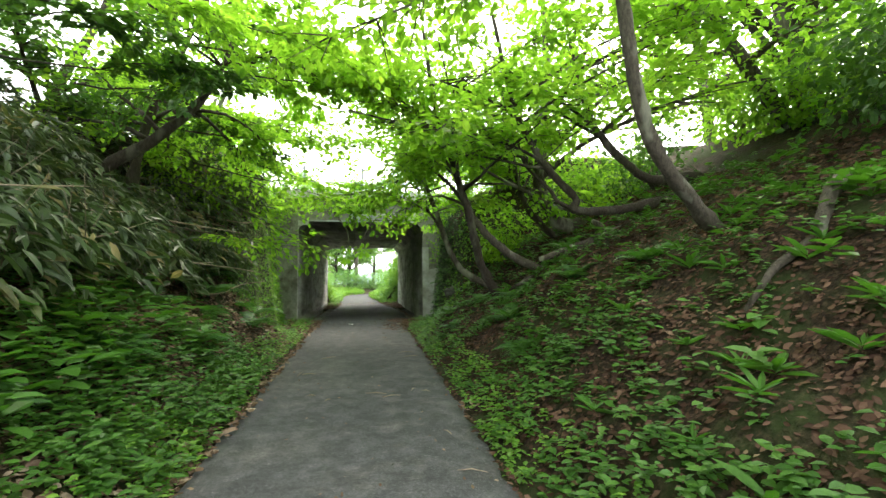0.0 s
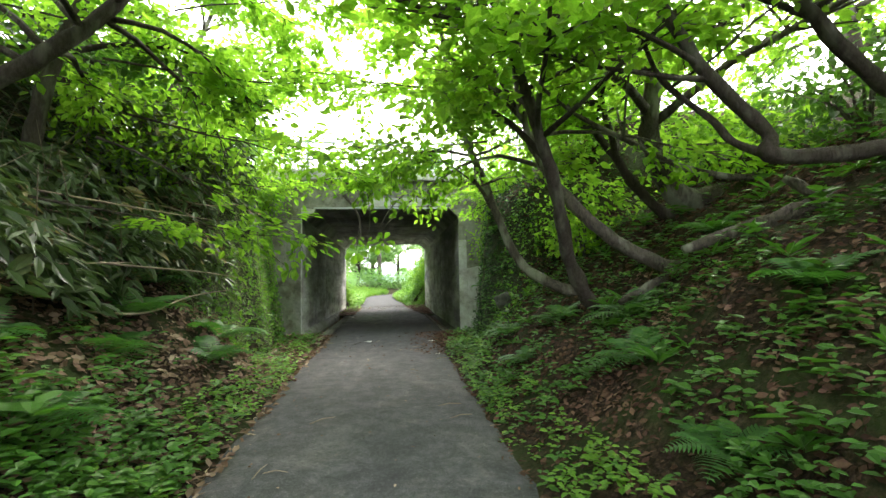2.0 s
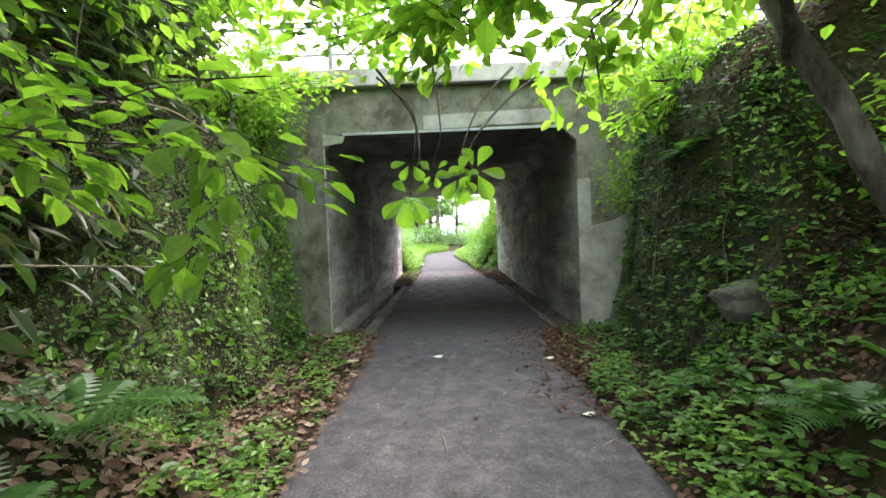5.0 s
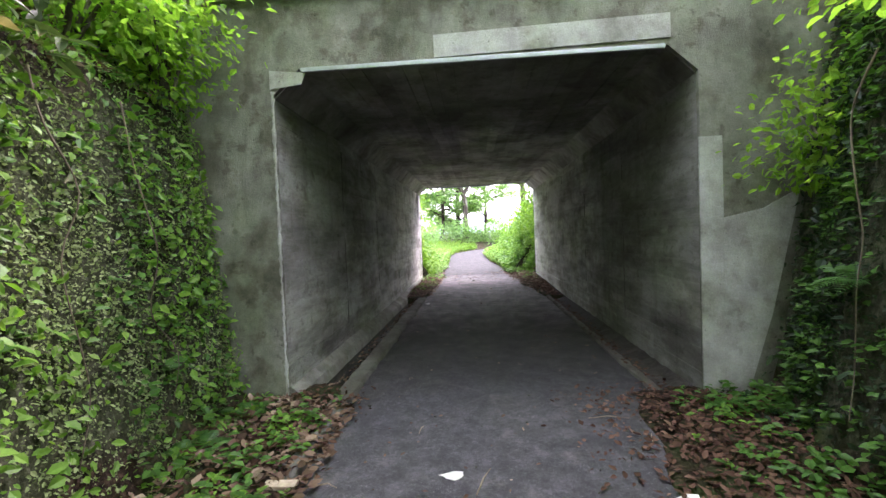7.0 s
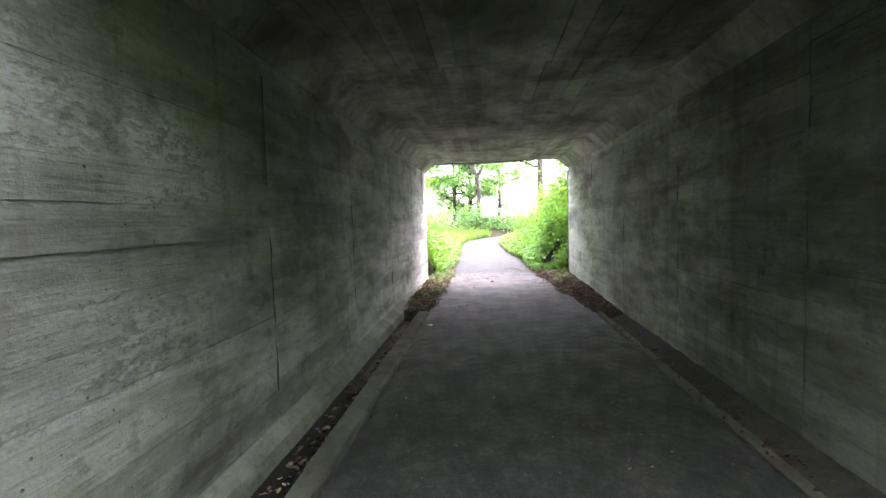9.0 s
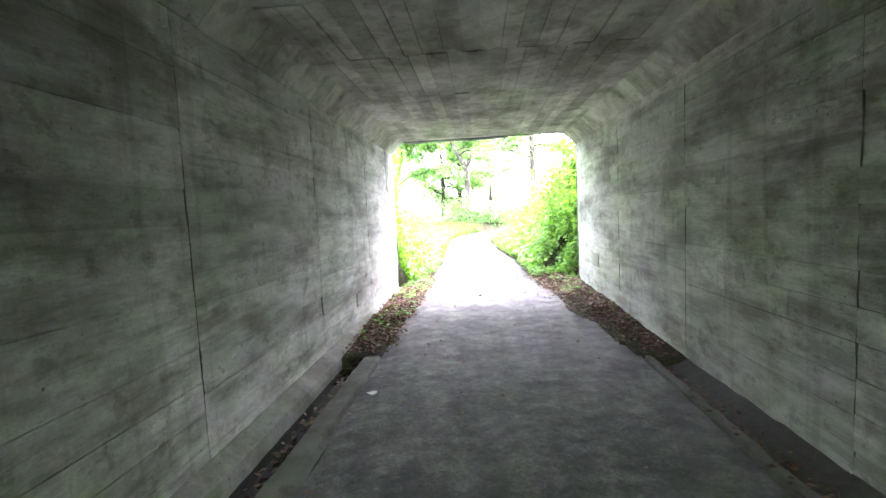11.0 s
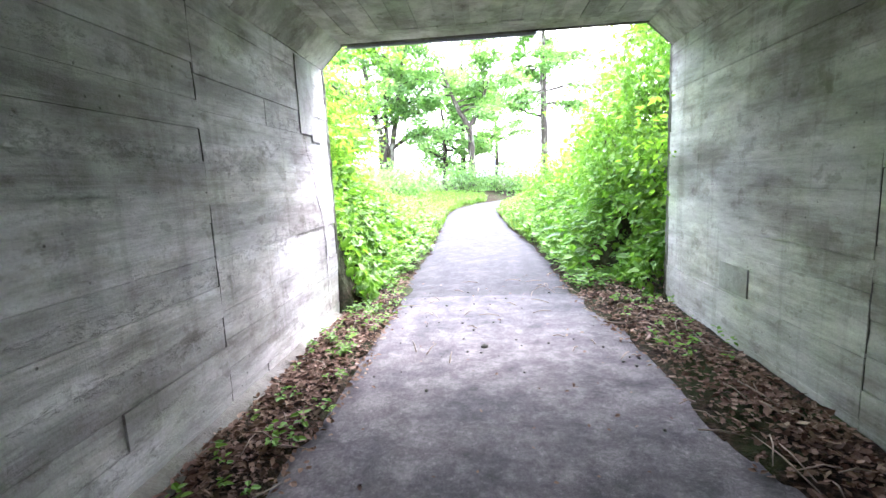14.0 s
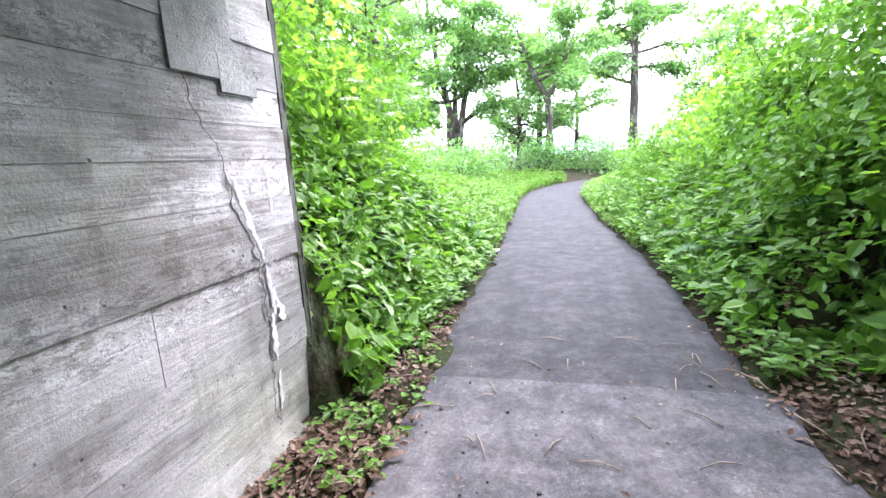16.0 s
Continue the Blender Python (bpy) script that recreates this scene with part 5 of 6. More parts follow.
herbs("herb_cover_west", "low green woodland herbs on the leafy bank", 3200, -4.2, -1.2, -14.5, -0.2, lambda x, y: np.where(off_path(x, y, 0.05) > 0, np.clip(clumps(x, y, 1, -0.05), 0, 1) * np.exp(-off_path(x, y, 0) / 1.9) * (0.08 + 0.92 * smooth01(6.4, 8.4, -y)), 0), 0.085, 0.15, LEAFHERB)
herbs("edge_herbs", "bright green herbs along the path edge", 1500, -2.0, 2.0, -14.5, -0.6, lambda x, y: np.where((off_path(x, y, 0.02) > 0) & (off_path(x, y, 0.5) < 0), clumps(x, y, 1.6, 0.1), 0), 0.06, 0.10, LEAFIVY)
def herb_plants(name, label, count, x0, x1, y0, y1, gap, size, height, lobes, shape, seed):
    """Single broad-leaved plants: a few patterns, each plant an object of its own."""
    q = random.Random(seed)
    one = leaf_cloud("leaf", [(0, 0, 0)], [(1, 0, 0)], [(0, 0, 1)], [1.0], shape)
    one.materials.append(LEAFHERB)
    p, n = scatter(count, x0, x1, y0, y1, lambda x, y: np.where(off_path(x, y, gap) > 0, 1.0, 0))
    for row in p:
        base = new(name)
        base.location = row
        tagged(base, label, "plant", group=name + "s on the bank")
        sc, turn = q.uniform(0.7, 1.25), q.uniform(0, 360)
        for k in range(lobes):
            leaf = new("leaf", one)
            leaf.parent = base
            ln = size * sc * q.uniform(0.6, 1.2)
            lift = q.uniform(-20, 8) if shape is OVAL else q.uniform(-45, -12)
            leaf.matrix_basis = pose(0, 0, height * sc * (1 - 0.55 * k / lobes), 0, 0, turn + k * 137.5 + q.uniform(-20, 20)) @ pose(0, 0, 0, q.uniform(-14, 14), lift, 0) @ Matrix.Diagonal((ln, ln, ln, 1))


herb_plants("tall_herb", "tall broad-leaved green herb on the bank", 210, -4.2, -1.8, -14, -8, 0.4, 0.18, 0.40, 8, OVAL, 51)
herb_plants("broad_herb", "broad-leaved green herb on the leafy bank", 150, 1.8, 5.2, -14, -4.5, 0.5, 0.13, 0.20, 7, OVAL, 52)
herb_plants("strap_herb", "strap-leaved green tuft on the leafy bank", 80, 1.7, 4.6, -13.5, -4.5, 0.5, 0.21, 0.06, 9, LANCE, 53)

def debris_sheet(name, x0, x1, y0, y1, label):
    xs, ys = np.arange(x0, x1 + 1e-6, 0.07), np.arange(y0, y1 + 1e-6, 0.09)
    X, Y = np.meshgrid(xs, ys)
    Z = np.maximum(silt(X, Y), -0.12)
    ix = np.arange(X.size).reshape(X.shape)
    qd = np.stack([ix[:-1, :-1], ix[:-1, 1:], ix[1:, 1:], ix[1:, :-1]], axis=-1).reshape(-1, 4)
    ob = part(name, quads_mesh(name, np.column_stack([X.ravel(), Y.ravel(), Z.ravel()]), qd, True), SOIL)
    return tagged(ob, label, "soil", kind="structure")


debris_sheet("silt_exit_east", 0.7, 1.9, 5.4, 13.8, "dark silt banked against the wall foot")
debris_sheet("silt_exit_west", -1.9, -1.05, 5.6, 13.0, "dark silt filling the gutter end")
debris_sheet("silt_portal_east", 0.6, 1.95, -3.1, 1.7, "dark silt drifted at the underpass mouth")
debris_sheet("silt_portal_west", -1.95, -1.1, -2.5, 0.6, "dark silt drifted at the underpass mouth")

# dead leaves
def litter(name, label, count, x0, x1, y0, y1, keep, size, mat=None):
    p, n = scatter(count, x0, x1, y0, y1, keep, 2.2)
    flat = n[:, 2] > 0.42
    p, n = p[flat], n[flat]
    road_z = floor_z(p[:, 1])
    p[:, 2] = np.where(off_path(p[:, 0], p[:, 1], 0) < 0, road_z + 0.010, p[:, 2])
    under = (p[:, 1] > 0) & (p[:, 1] < LEN)
    p[:, 2] = np.where(under & ((p[:, 0] < -1.49) | (p[:, 0] > 1.58)), -0.085, p[:, 2])
    n[under] = (0, 0, 1)
    p[:, 2] = np.maximum(p[:, 2], silt(p[:, 0], p[:, 1]) + 0.006)
    keep_in = ~(under & (np.abs(p[:, 0]) > 1.84))
    p, n = p[keep_in], n[keep_in]
    m = len(p)
    a = NR.uniform(0, 2 * math.pi, m)
    me = leaf_cloud(name, p + n * 0.012, np.column_stack([np.cos(a), np.sin(a), NR.normal(0, 0.25, m) - 0.6 * n[:, 0] * np.cos(a)]), n + jitter(m, 0.35), size * NR.uniform(0.5, 1.3, m), CURL)
    return tagged(part(name, me, mat or DEADLEAF), label, "dead leaves", kind="stuff")


litter("leaf_litter_east", "brown fallen leaves over the bank", 34000, 1.1, 5.5, -14.5, -0.1, lambda x, y: np.where(off_path(x, y, -0.12) > 0, 0.4 + 0.6 * clumps(y, x, 1.2), 0), 0.062, DEADDARK)
litter("leaf_litter_west", "brown fallen leaves over the bank", 26000, -4.6, -1.1, -14.5, -0.1, lambda x, y: np.where(off_path(x, y, -0.12) > 0, 0.4 + 0.6 * clumps(y + 3, x, 1.2), 0), 0.085)
litter("leaf_litter_portal", "brown leaves and grit drifted before the underpass", 4200, -1.9, 2.1, -3.4, 0.2, lambda x, y: np.clip(np.where(x > 0, (x - 0.5) / 1.0, (-x - 1.05) / 0.5), 0.01, 1), 0.055, DEADDARK)
litter("leaf_litter_exit", "brown dead leaves piled along the wall foot", 8000, -1.82, 1.82, 6.6, LEN, lambda x, y: np.clip(np.where(x > 0, (x - 0.95 + 0.09 * (y - 11)) / 0.5, (-x - 1.12) / 0.3), 0.0, 1) * np.clip((y - 6.0) / 2.5, 0, 1), 0.052)
litter("leaf_litter_verge", "brown dead leaves on the dirt beside the exit", 4200, -2.1, 2.1, LEN, 13.4, lambda x, y: np.clip(np.where(x > 0, (x - 0.85) / 0.4, (-x - 1.2) / 0.3), 0.0, 1), 0.055)
litter("gutter_leaves_east", "dark rotting leaves lying in the gutter", 1800, 1.5, 1.84, 0.2, 9.0, lambda x, y: 1.0 + 0 * x, 0.05, DEADDARK)
litter("gutter_leaves_west", "dark rotting leaves lying in the gutter", 350, -1.68, -1.5, 0.2, 9.0, lambda x, y: 1.0 + 0 * x, 0.05)
litter("path_litter", "scattered small dead leaves on the asphalt", 520, -1.3, 1.3, -14, 13, lambda x, y: 0.3 + 0 * x, 0.035)

# vines on the rock faces beside the portal
def vines(name, label, count, x0, x1, y0, y1, keep, size, mat, thick=0.08, hang=0.5):
    p, n = scatter(count, x0, x1, y0, y1, keep, 20.0)
    m = len(p)
    a = NR.uniform(0, 2 * math.pi, m)
    along = np.column_stack([np.cos(a) * 0.9, np.sin(a) * 0.9, -hang + NR.normal(0, 0.6, m)]) + n * 0.4
    me = leaf_cloud(name, p + n * NR.uniform(0.01, thick, m)[:, None], along, n + (0, 0, 0.5) + jitter(m, 0.5), size * NR.choice((0.45, 0.6, 0.8, 1.0, 1.4), m) * NR.uniform(0.8, 1.2, m))
    return tagged(part(name, me, mat), label, "vines", kind="stuff")


def thick_of(x, y):
    return np.clip(0.25 + 0.7 * clumps(x * 3, y * 1.5, 1.4), 0, 1)


vines("moss_cover_west", "tiny-leaved moss and creepers over the rock face", 34000, -3.1, -1.95, -4.8, -0.06, thick_of, 0.023, LEAFMOSS, 0.05)
vines("vine_cover_west", "small-leaved vines over the mossy rock face", 4200, -3.1, -1.95, -4.6, -0.06, lambda x, y: thick_of(x, y + 2) ** 2, 0.06, LEAFIVY, 0.12)
vines("moss_cover_east", "tiny-leaved creepers over the rock face, darkened for its shade", 13000, 1.95, 3.2, -4.2, -0.06, thick_of, 0.028, LEAFSHADED, 0.05)
vines("vine_cover_east", "small vines and ferns over the rock face, darkened for its shade", 2600, 1.95, 3.2, -4.2, -0.06, lambda x, y: thick_of(x, y + 2) ** 2, 0.06, LEAFSHADED, 0.12)
vines("vine_tuft_east", "fresh green vine tufts on the rock shoulder", 900, 1.95, 2.9, -4.3, -2.9, lambda x, y: thick_of(x, y + 5) ** 2, 0.06, LEAFIVY, 0.12)
vines("vine_corner_east", "small-leaved vines beside the portal wall", 900, 2.3, 3.3, -1.7, -0.06, None, 0.05, LEAFSHADED, 0.09)
vines("vine_corner_west", "small-leaved vines beside the portal wall", 900, -3.1, -2.1, -1.7, -0.06, None, 0.06, LEAFHERB, 0.09)

# dwarf bamboo over the west bank
m = 15000
bx, by = NR.uniform(-6.2, -2.3, m), NR.uniform(-14.5, -1.6, m)
edge = -2.55 - 0.35 * wobble(by, bx * 0, 1.1) * 0.5
bx = np.minimum(bx, edge + NR.normal(0, 0.12, m))
bz = land(bx, by) + NR.uniform(0.25, 1.0, m) ** 0.7 * (1.0 + 0.35 * wobble(bx, by, 1.4))
a = NR.normal(0.0, 1.0, m)
along = np.column_stack([np.cos(a), np.sin(a), NR.normal(-0.55, 0.4, m)])
bamboo = part("bamboo_grass", leaf_cloud("bamboo_grass", np.column_stack([bx, by, bz]), along, jitter(m, 0.4) + (0.35, 0, 1), 0.25 * NR.uniform(0.6, 1.2, m), LANCE * (1, 1.5, 1)), LEAFBAMBOO)
tagged(bamboo, "dense dwarf bamboo with drooping long leaves on the bank", "bamboo", kind="stuff")
runs = []
for _ in range(240):
    x, y = q.uniform(-5.8, -2.5), q.uniform(-14.5, -1.8)
    z = float(land(x, y))
    l = q.uniform(0.9, 1.7)
    dx, dy = q.uniform(-0.1, 0.5), q.uniform(-0.5, 0.5)
    runs.append([(x, y, z - 0.05, 0.006), (x + dx * 0.4, y + dy * 0.4, z + l * 0.6, 0.005), (x + dx, y + dy, z + l * 0.85, 0.003)])
tagged(part("bamboo_canes", tubes_mesh("bamboo_canes", runs, 4), CANE), "thin brown bamboo canes in the thicket", "bamboo", kind="stuff")
# bare creeping branches through the thicket
for k in range(14):
    x, y = q.uniform(-3.6, -2.3), q.uniform(-12, -3)
    z = float(land(x, y)) + q.uniform(0.3, 1.0)
    w = q.uniform(0.9, 2.2)
    run = smooth_run([(x - 0.6, y - 0.3, z + 0.1, 0.014), (x, y, z, 0.012), (x + 0.25, y + w * 0.5, z + q.uniform(-0.2, 0.15), 0.009), (x + 0.5, y + w, z + q.uniform(-0.3, 0.3), 0.004)], 5)
    tagged(part("bare_branch", tubes_mesh("bare_branch", [run], 5, 0.3), TWIG), "bare grey branch trailing from the thicket", "branch", group="bare branches")

# bare runners hanging down the rock faces
def runner(side, y, seed):
    q = random.Random(seed)
    pts = []
    for k in range(7):
        z = 2.5 - 0.36 * k
        xs = np.linspace(1.9, 3.2, 60)
        zs = land(side * xs, np.full(60, y))
        x = float(np.interp(z, np.maximum.accumulate(zs), xs)) - q.uniform(0.06, 0.16)
        pts.append((side * x, y + q.uniform(-0.05, 0.05), z + q.uniform(-0.06, 0.06), 0.007 - 0.0007 * k))
        y += q.uniform(-0.14, 0.10)
    tagged(part("hanging_runner", tubes_mesh("hanging_runner", [smooth_run(pts, 4)], 5, 0.3), CANE), "bare brown runner hanging down the rock face", "branch", group="hanging runners")


for k, (side, y) in enumerate([(-1, -3.5), (-1, -3.1), (-1, -2.5), (-1, -1.9), (-1, -1.2), (-1, -3.9), (1, -2.9), (1, -2.2), (1, -1.4)]):
    runner(side, y, 1300 + k)

# roots and fallen wood on the east bank
for k, pts in enumerate([[(4.9, -8.3, 2.2, 0.07), (4.2, -7.75, 1.98, 0.085), (3.75, -7.6, 1.80, 0.08), (3.3, -7.3, 1.62, 0.06), (2.95, -7.2, 1.50, 0.04)], [(3.95, -7.75, 1.80, 0.05), (3.82, -7.65, 2.0, 0.045), (3.72, -7.55, 2.12, 0.03)],
                         [(3.7, -7.0, 1.62, 0.05), (3.3, -6.95, 1.42, 0.045), (2.95, -6.8, 1.22, 0.04), (2.65, -6.5, 0.98, 0.03)],
                         [(2.80, -11.45, 0.86, 0.018), (2.95, -11.5, 1.10, 0.026), (3.08, -11.5, 1.24, 0.03), (3.25, -11.5, 1.34, 0.034), (3.57, -11.5, 1.54, 0.042), (3.9, -11.4, 1.72, 0.05)], [(4.1, -11.2, 2.0, 0.07), (3.75, -11.4, 1.85, 0.06), (3.5, -11.5, 1.6, 0.05), (3.4, -11.6, 1.35, 0.04)],
                         [(3.4, -12.0, 1.25, 0.03), (3.25, -11.9, 1.1, 0.03), (3.15, -11.8, 0.85, 0.02)]]):
    tagged(part("root", tubes_mesh("root", [smooth_run(pts, 4)], 8, 0.6), BARK), "pale gnarled root lying over the bank", "root", group="roots")


def boulder(x, y, z, r, seed, label):
    bm = bmesh.new()
    bmesh.ops.create_icosphere(bm, subdivisions=3 if r > 0.05 else 1, radius=r)
    for v in bm.verts:
        k = noise.noise(v.co * (1.6 / r) + Vector((seed, 0, 0)))
        v.co *= 1 + 0.3 * k
        v.co.z *= 0.75
    ob = part("rock", bm, ROCK)
    ob.location = (x, y, z)
    return tagged(ob, label, "rock", group="rocks")


for k, (x, y, r) in enumerate([(-2.62, -3.95, 0.24), (2.2, -3.4, 0.22)]):
    boulder(x, y, float(land(x, y)) + 0.04, r, k * 3.1, "dark mossy rock set in the bank")
for k in range(110):
    y = q.choice((q.uniform(-3, 1), q.uniform(9, 12), q.uniform(-12, 12), q.uniform(2, 12)))
    x = q.uniform(-1.15, 1.2)
    st = boulder(x, y, float(floor_z(np.array(y))) + 0.014, q.uniform(0.005, 0.016), k, "small grey stone lying on the asphalt")
boulder(-0.17, 9.95, 0.02, 0.035, 4, "pale stone lying on the asphalt")

# twigs on the path and along its edges
for k in range(70):
    side = q.choice((-1, 1))
    y = q.choice((q.uniform(-13, -0.5), q.uniform(9.5, 13)))
    x = side * q.uniform(0.3, 1.45) if k % 3 else q.uniform(-1, 1)
    z = float(floor_z(np.array(y))) + 0.02 if -1.2 < x < 1.1 else float(land(x, y)) + 0.03
    a, l = q.uniform(0, 6.28), q.uniform(0.08, 0.32)
    run = [(x - math.cos(a) * l / 2, y - math.sin(a) * l / 2, z, 0.004), (x, y + 0.02, z + 0.01, 0.0045), (x + math.cos(a) * l / 2, y + math.sin(a) * l / 2, z, 0.0025)]
    tagged(part("twig", tubes_mesh("twig", [run], 5), TWIG), "dry brown twig lying on the ground", "twig", group="fallen twigs")
for k in range(70):
    y = q.uniform(7.5, 13.0)
    x = q.choice((q.uniform(1.0, 1.8), q.uniform(1.0, 1.8), q.uniform(-1.75, -1.2)))
    z = max(float(silt(x, y)), 0.0 if -1.35 < x < 1.5 else -0.1) + 0.02
    a, l = q.uniform(0, 6.28), q.uniform(0.12, 0.5)
    dx, dy = math.cos(a) * l / 2, math.sin(a) * l / 2
    dx = max(-0.08 if x > 1.6 else -0.3, min(dx, 1.86 - x if x > 0 else 0.3))
    if x < 0:
        dx = max(dx, -1.86 - x)
    run = [(x - dx * 0.6, y - dy, z, 0.004), (x, y + 0.02, z + 0.02, 0.005), (x + dx, y + dy, z + 0.01, 0.0025)]
    tagged(part("twig", tubes_mesh("twig", [run], 5), TWIG), "pale dry stalk lying among dead leaves", "twig", group="fallen twigs")
bm = box(bmesh.new(), -1.42, -1.22, -1.60, -1.52, 0.01, 0.035, 0.004)
tagged(part("wood_scrap", bm, PALEWOOD), "pale splintered wood scrap on the path edge", "wood")
for x, y, z, w in ((-0.28, -1.45, 0.016, 0.07), (0.97, -3.35, 0.016, 0.05), (-1.6, 5.4, -0.13, 0.05), (-1.15, 5.45, 0.02, 0.05), (1.02, -1.7, 0.02, 0.06), (-1.42, 16.4, 0.03, 0.11)):
    bm = bmesh.new()
    vs = [bm.verts.new((x + w * math.cos(t) * (1 + 0.3 * math.sin(3 * t)), y + w * 0.7 * math.sin(t), z + 0.008 * math.sin(2 * t))) for t in np.arange(0, 6.2, 0.7)]
    bm.faces.new(vs)
    ext = bmesh.ops.extrude_face_region(bm, geom=bm.faces[:])
    bmesh.ops.translate(bm, verts=[v for v in ext["geom"] if isinstance(v, bmesh.types.BMVert)], vec=(0, 0, 0.003))
    tagged(part("pale_scrap", bm, PAPER), "crumpled pale scrap lying on the ground", "litter", group="pale scraps")

# ---- beyond the underpass ----
vines("vine_bank_west", "bright green vines draped over the steep bank", 9500, -4.2, -1.7, LEN + 0.05, 17.5, lambda x, y: np.where(off_path(x, y, 0.25) > 0, 1.0, 0), 0.11, LEAFIVY, 0.28, 0.7)
vines("vine_bank_east", "bright green vines draped over the steep bank", 12500, 1.2, 4.2, LEN + 0.1, 20, lambda x, y: np.where((off_path(x, y, 0.3) > 0) & ((y > 12.6) | (x > 1.95)), 1.0, 0), 0.12, LEAFIVY, 0.30, 0.5)
for k, (x, y, w, h, n, sz) in enumerate([(-3.0, 12.4, 0.8, 1.6, 2600, 0.10), (-3.2, 14.2, 1.0, 1.9, 3000, 0.10), (-3.6, 17.0, 1.2, 1.6, 2600, 0.11), (-4.6, 20.5, 1.5, 1.5, 2200, 0.12), (2.6, 13.2, 0.9, 1.8, 3200, 0.11), (2.4, 15.2, 0.9, 1.7, 3000, 0.11),
                                         (2.5, 17.6, 1.1, 1.5, 2800, 0.11), (2.4, 20.4, 1.1, 1.3, 2400, 0.11), (3.6, 14.5, 1.2, 2.2, 3000, 0.12), (3.6, 19.0, 1.4, 1.6, 2400, 0.12), (2.6, 24.0, 1.2, 1.0, 1800, 0.12), (2.3, 12.3, 0.55, 1.1, 2200, 0.10), (2.5, 11.7, 0.5, 1.6, 2000, 0.10), (1.9, 13.4, 0.5, 0.8, 1500, 0.10)]):
    shrub("dense bright green bush beside the path", x, y, float(land(x, y)), w, h, n, sz, LEAFIVY if k % 3 else LEAF, 130 + k)
herbs("verge_herbs", "bright green herbs along the sunny verge", 7500, -5.5, 4.5, 12.0, 30, lambda x, y: np.where((off_path(x, y, 0.08) > 0) & (off_path(x, y, 2.0) < 0), np.exp(-(y - 12) / 12), 0), 0.09, 0.16, LEAFIVY)
herbs("slope_herbs", "leafy green herbs over the sunny slope", 8000, -7, 6, 13.0, 38, lambda x, y: np.where(off_path(x, y, 0.1) > 0, np.exp(-off_path(x, y, 0) / 3.0), 0), 0.13, 0.28, LEAFIVY)
vines("vine_drape_east", "bright green vines hanging beside the exit", 7000, 1.9, 3.4, LEN + 0.1, 14.8, lambda x, y: np.where(off_path(x, y, 0.4) > 0, 1.0, 0), 0.11, LEAFIVY, 0.35, 0.6)
herbs("gutter_weeds", "small green weeds rooted along the gutter", 110, -1.75, -1.22, 6.8, 12.2, lambda x, y: np.clip((y - 6) / 4, 0, 1), 0.055, 0.10, LEAFIVY, 7)
herbs("wall_foot_weeds", "small green weeds at the wall foot", 45, 1.25, 1.8, 9.4, 12.6, lambda x, y: 1.0 + 0 * x, 0.055, 0.10, LEAFIVY, 7)
# grass
m = 13000
p, n = scatter(m, -8, 9, 16.5, 38, lambda x, y: np.where(off_path(x, y, 0.04) > 0, 1.0, 0.0) * np.exp(-np.maximum(off_path(x, y, 0) - 2, 0) / 2.5))
m = len(p)
along = np.column_stack([NR.normal(0, 0.35, (m, 2)), np.ones(m)])
grass = part("grass", leaf_cloud("grass", p, along, jitter(m, 1.0) + (0.3, 0, 0.2), NR.uniform(0.12, 0.40, m), BLADE * (1, 1.1, 1)), GRASS)
tagged(grass, "tall yellowish-green grass on the verge", "grass", kind="stuff")
# broad dock plants
for k, (x, y, h) in enumerate([(-1.75, 16.2, 0.7), (1.25, 16.8, 0.6), (1.5, 18.2, 0.6)]):
    base = new("dock_plant")
    base.location = (x, y, float(land(x, y)))
    tagged(base, "tall dock plant with broad leaves on the verge", "plant", group="dock plants")
    part("stem", tubes_mesh("stem", [[(0, 0, -0.05, 0.012), (0.02, 0, h * 0.5, 0.009), (0.0, 0.03, h, 0.005)]], 6), LEAFHERB, base)
    for j in range(8):
        leaf = part("leaf", big_leaf(0.38 * q.uniform(0.7, 1.1), 0.07, 4), LEAFHERB, base)
        leaf.matrix_basis = pose(0, 0, h * j / 9, 0, -50 + 5 * j, j * 137 + q.uniform(-20, 20))
# elder flowers
base = shrub("elder bush with flat cream flower heads", -2.75, 13.8, float(land(-2.75, 13.8)), 0.7, 1.2, 1500, 0.11, LEAF, 170)
for j in range(9):
    c = np.array([q.uniform(0.3, 0.8), q.uniform(-0.7, 0.6), q.uniform(0.1, 1.0)])
    m = 130
    pos = c + NR.normal(0, 1, (m, 3)) * (0.055, 0.055, 0.010)
    part("flower_head", leaf_cloud("flower_head", pos, jitter(m, 1.0) * (1, 1, 0.3), jitter(m, 0.3) + (0.3, -0.2, 1), NR.uniform(0.014, 0.024, m)), FLOWER, base)
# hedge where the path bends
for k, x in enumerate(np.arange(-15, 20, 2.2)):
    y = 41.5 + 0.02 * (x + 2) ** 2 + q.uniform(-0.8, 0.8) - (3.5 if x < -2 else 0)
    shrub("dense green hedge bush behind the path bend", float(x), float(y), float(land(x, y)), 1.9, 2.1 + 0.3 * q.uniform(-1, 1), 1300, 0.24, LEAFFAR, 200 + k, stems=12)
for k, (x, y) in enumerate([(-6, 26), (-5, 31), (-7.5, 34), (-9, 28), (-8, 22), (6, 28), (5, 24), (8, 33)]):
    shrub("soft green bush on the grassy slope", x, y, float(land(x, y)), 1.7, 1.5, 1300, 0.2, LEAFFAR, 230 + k)
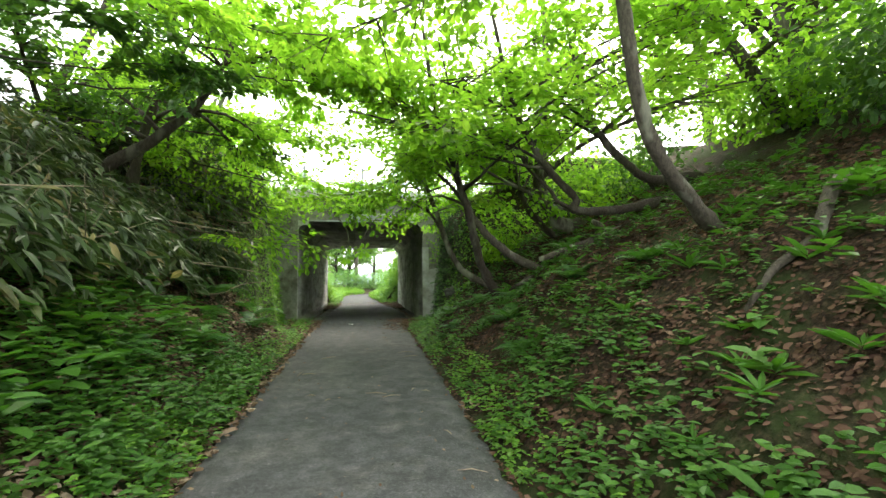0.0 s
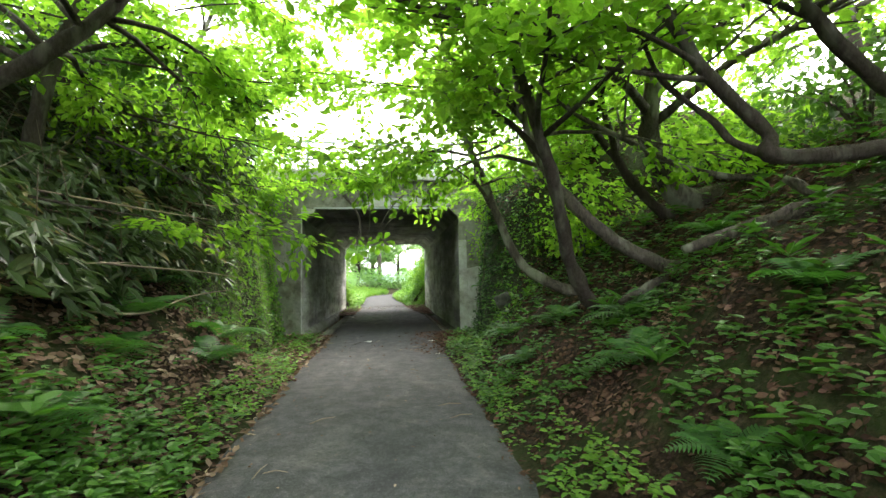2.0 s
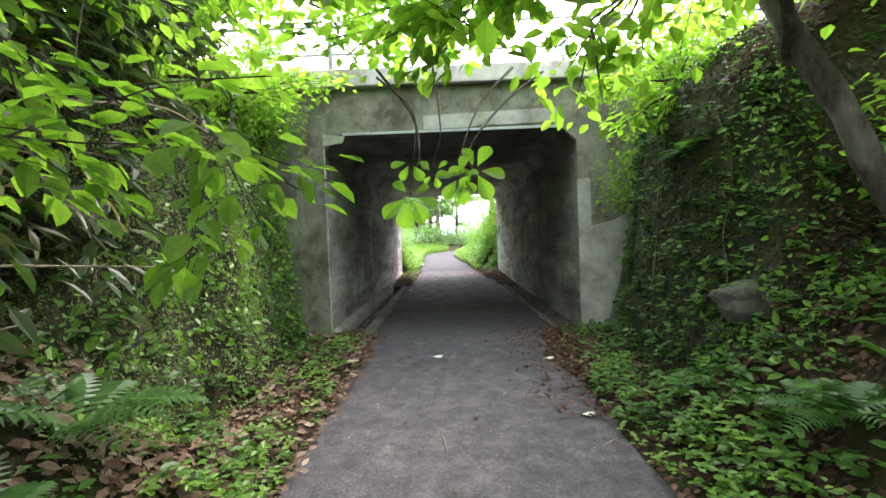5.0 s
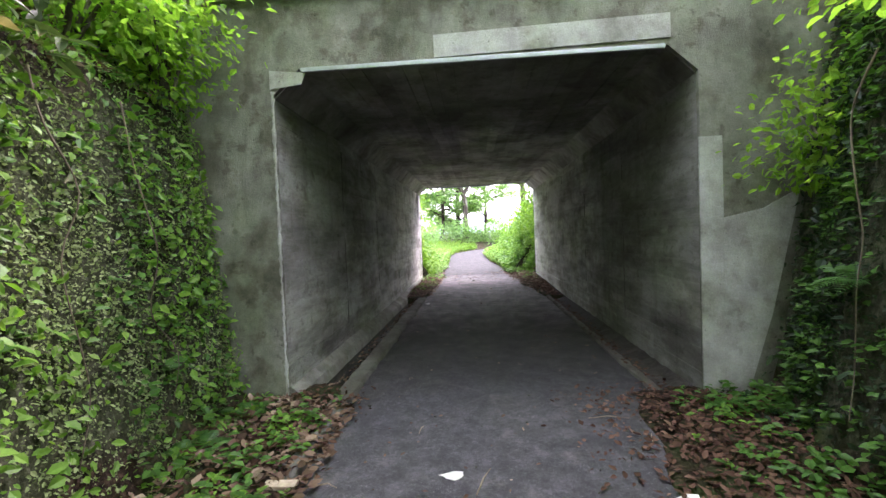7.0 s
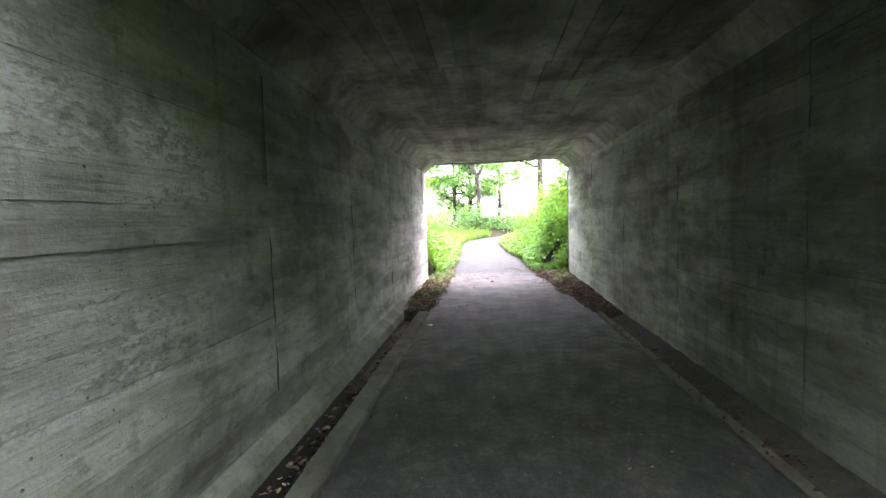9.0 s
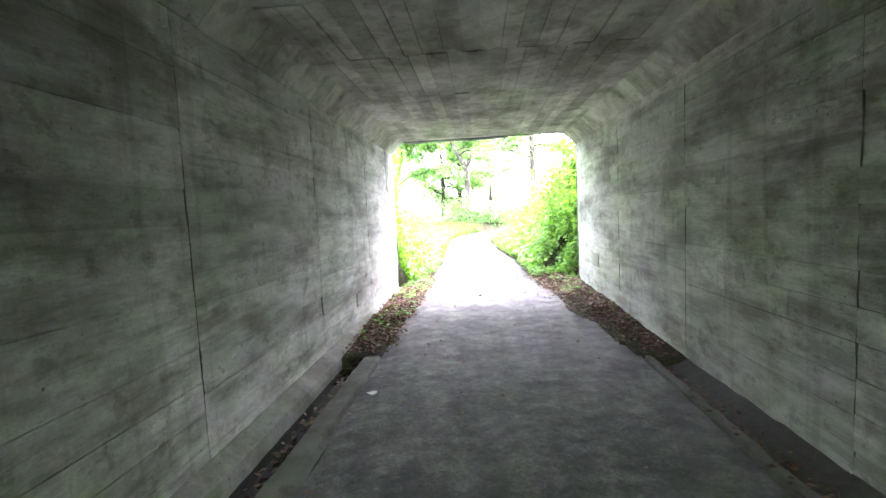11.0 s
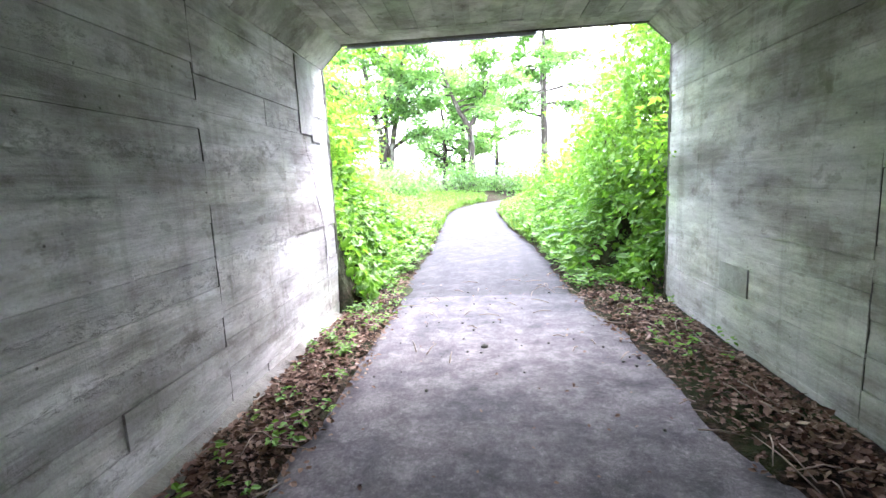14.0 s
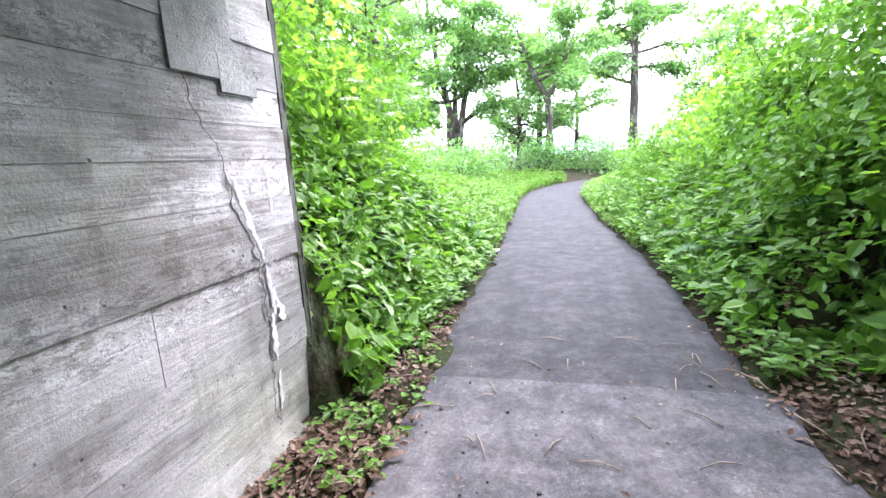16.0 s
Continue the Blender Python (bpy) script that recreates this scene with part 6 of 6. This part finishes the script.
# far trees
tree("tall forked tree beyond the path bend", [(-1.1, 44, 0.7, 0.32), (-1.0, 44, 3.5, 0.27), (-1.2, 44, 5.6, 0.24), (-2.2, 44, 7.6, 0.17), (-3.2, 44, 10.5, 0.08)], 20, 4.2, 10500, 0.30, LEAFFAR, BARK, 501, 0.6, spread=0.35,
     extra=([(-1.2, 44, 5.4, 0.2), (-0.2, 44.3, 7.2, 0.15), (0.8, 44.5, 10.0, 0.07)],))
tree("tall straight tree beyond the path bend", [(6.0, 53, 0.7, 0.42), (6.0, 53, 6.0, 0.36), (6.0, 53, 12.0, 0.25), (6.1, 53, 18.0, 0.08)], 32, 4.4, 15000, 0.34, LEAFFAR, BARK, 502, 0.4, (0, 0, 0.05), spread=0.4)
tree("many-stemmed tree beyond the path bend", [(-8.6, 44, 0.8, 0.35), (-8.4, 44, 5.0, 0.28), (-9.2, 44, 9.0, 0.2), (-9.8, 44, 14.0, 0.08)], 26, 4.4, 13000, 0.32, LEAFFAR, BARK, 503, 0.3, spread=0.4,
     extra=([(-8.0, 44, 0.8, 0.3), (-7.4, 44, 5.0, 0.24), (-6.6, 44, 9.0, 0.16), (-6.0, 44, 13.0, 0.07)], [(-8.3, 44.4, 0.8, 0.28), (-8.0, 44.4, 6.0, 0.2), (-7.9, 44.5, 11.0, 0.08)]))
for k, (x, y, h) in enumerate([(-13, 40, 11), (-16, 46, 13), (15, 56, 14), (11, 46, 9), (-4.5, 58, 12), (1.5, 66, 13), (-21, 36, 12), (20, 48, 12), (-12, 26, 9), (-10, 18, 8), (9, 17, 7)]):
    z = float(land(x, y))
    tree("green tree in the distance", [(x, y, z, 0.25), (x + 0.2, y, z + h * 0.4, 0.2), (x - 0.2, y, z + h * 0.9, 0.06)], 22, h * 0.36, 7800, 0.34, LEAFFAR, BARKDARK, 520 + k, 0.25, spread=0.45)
tree("light green tree leaning over the verge", [(-4.6, 15.6, 2.4, 0.10), (-4.3, 15.6, 4.0, 0.09), (-3.6, 15.5, 5.4, 0.06), (-3.0, 15.4, 6.6, 0.03)], 14, 1.9, 5000, 0.11, LEAFIVY, BARK, 601, 0.2, (0.2, 0, 0.1))
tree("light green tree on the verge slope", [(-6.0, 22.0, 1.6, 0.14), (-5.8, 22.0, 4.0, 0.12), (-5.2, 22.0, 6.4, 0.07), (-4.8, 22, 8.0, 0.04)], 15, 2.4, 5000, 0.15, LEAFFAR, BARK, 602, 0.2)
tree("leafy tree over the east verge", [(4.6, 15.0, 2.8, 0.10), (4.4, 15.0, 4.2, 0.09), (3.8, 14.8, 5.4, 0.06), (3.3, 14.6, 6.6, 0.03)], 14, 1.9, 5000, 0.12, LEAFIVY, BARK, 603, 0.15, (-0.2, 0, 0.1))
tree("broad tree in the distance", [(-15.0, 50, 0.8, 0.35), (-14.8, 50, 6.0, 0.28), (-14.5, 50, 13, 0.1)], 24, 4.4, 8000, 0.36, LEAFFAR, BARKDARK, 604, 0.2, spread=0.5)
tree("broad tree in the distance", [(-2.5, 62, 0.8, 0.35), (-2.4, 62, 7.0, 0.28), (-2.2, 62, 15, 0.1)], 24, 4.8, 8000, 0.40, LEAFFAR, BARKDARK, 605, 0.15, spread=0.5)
# a low hill far off, distance haze put into its colour
hx = np.linspace(-600, 900, 60)
hz = 30 + 14 * np.sin(hx / 130) + 9 * np.sin(hx / 47 + 1)
verts = [(x, 900, -5) for x in hx] + [(x, 960, z) for x, z in zip(hx, hz)] + [(x, 1200, -5) for x in hx]
faces = [(j * 60 + i, j * 60 + i + 1, (j + 1) * 60 + i + 1, (j + 1) * 60 + i) for j in range(2) for i in range(59)]
HILL = plain("hazy_hill", (0.30, 0.40, 0.38), 1.0, 0, 0.15, 0.02, 0)
tagged(part("backdrop_hill", mesh_of("hill", verts, faces, True), HILL), "pale hazy wooded hill far away", "hill", kind="structure")
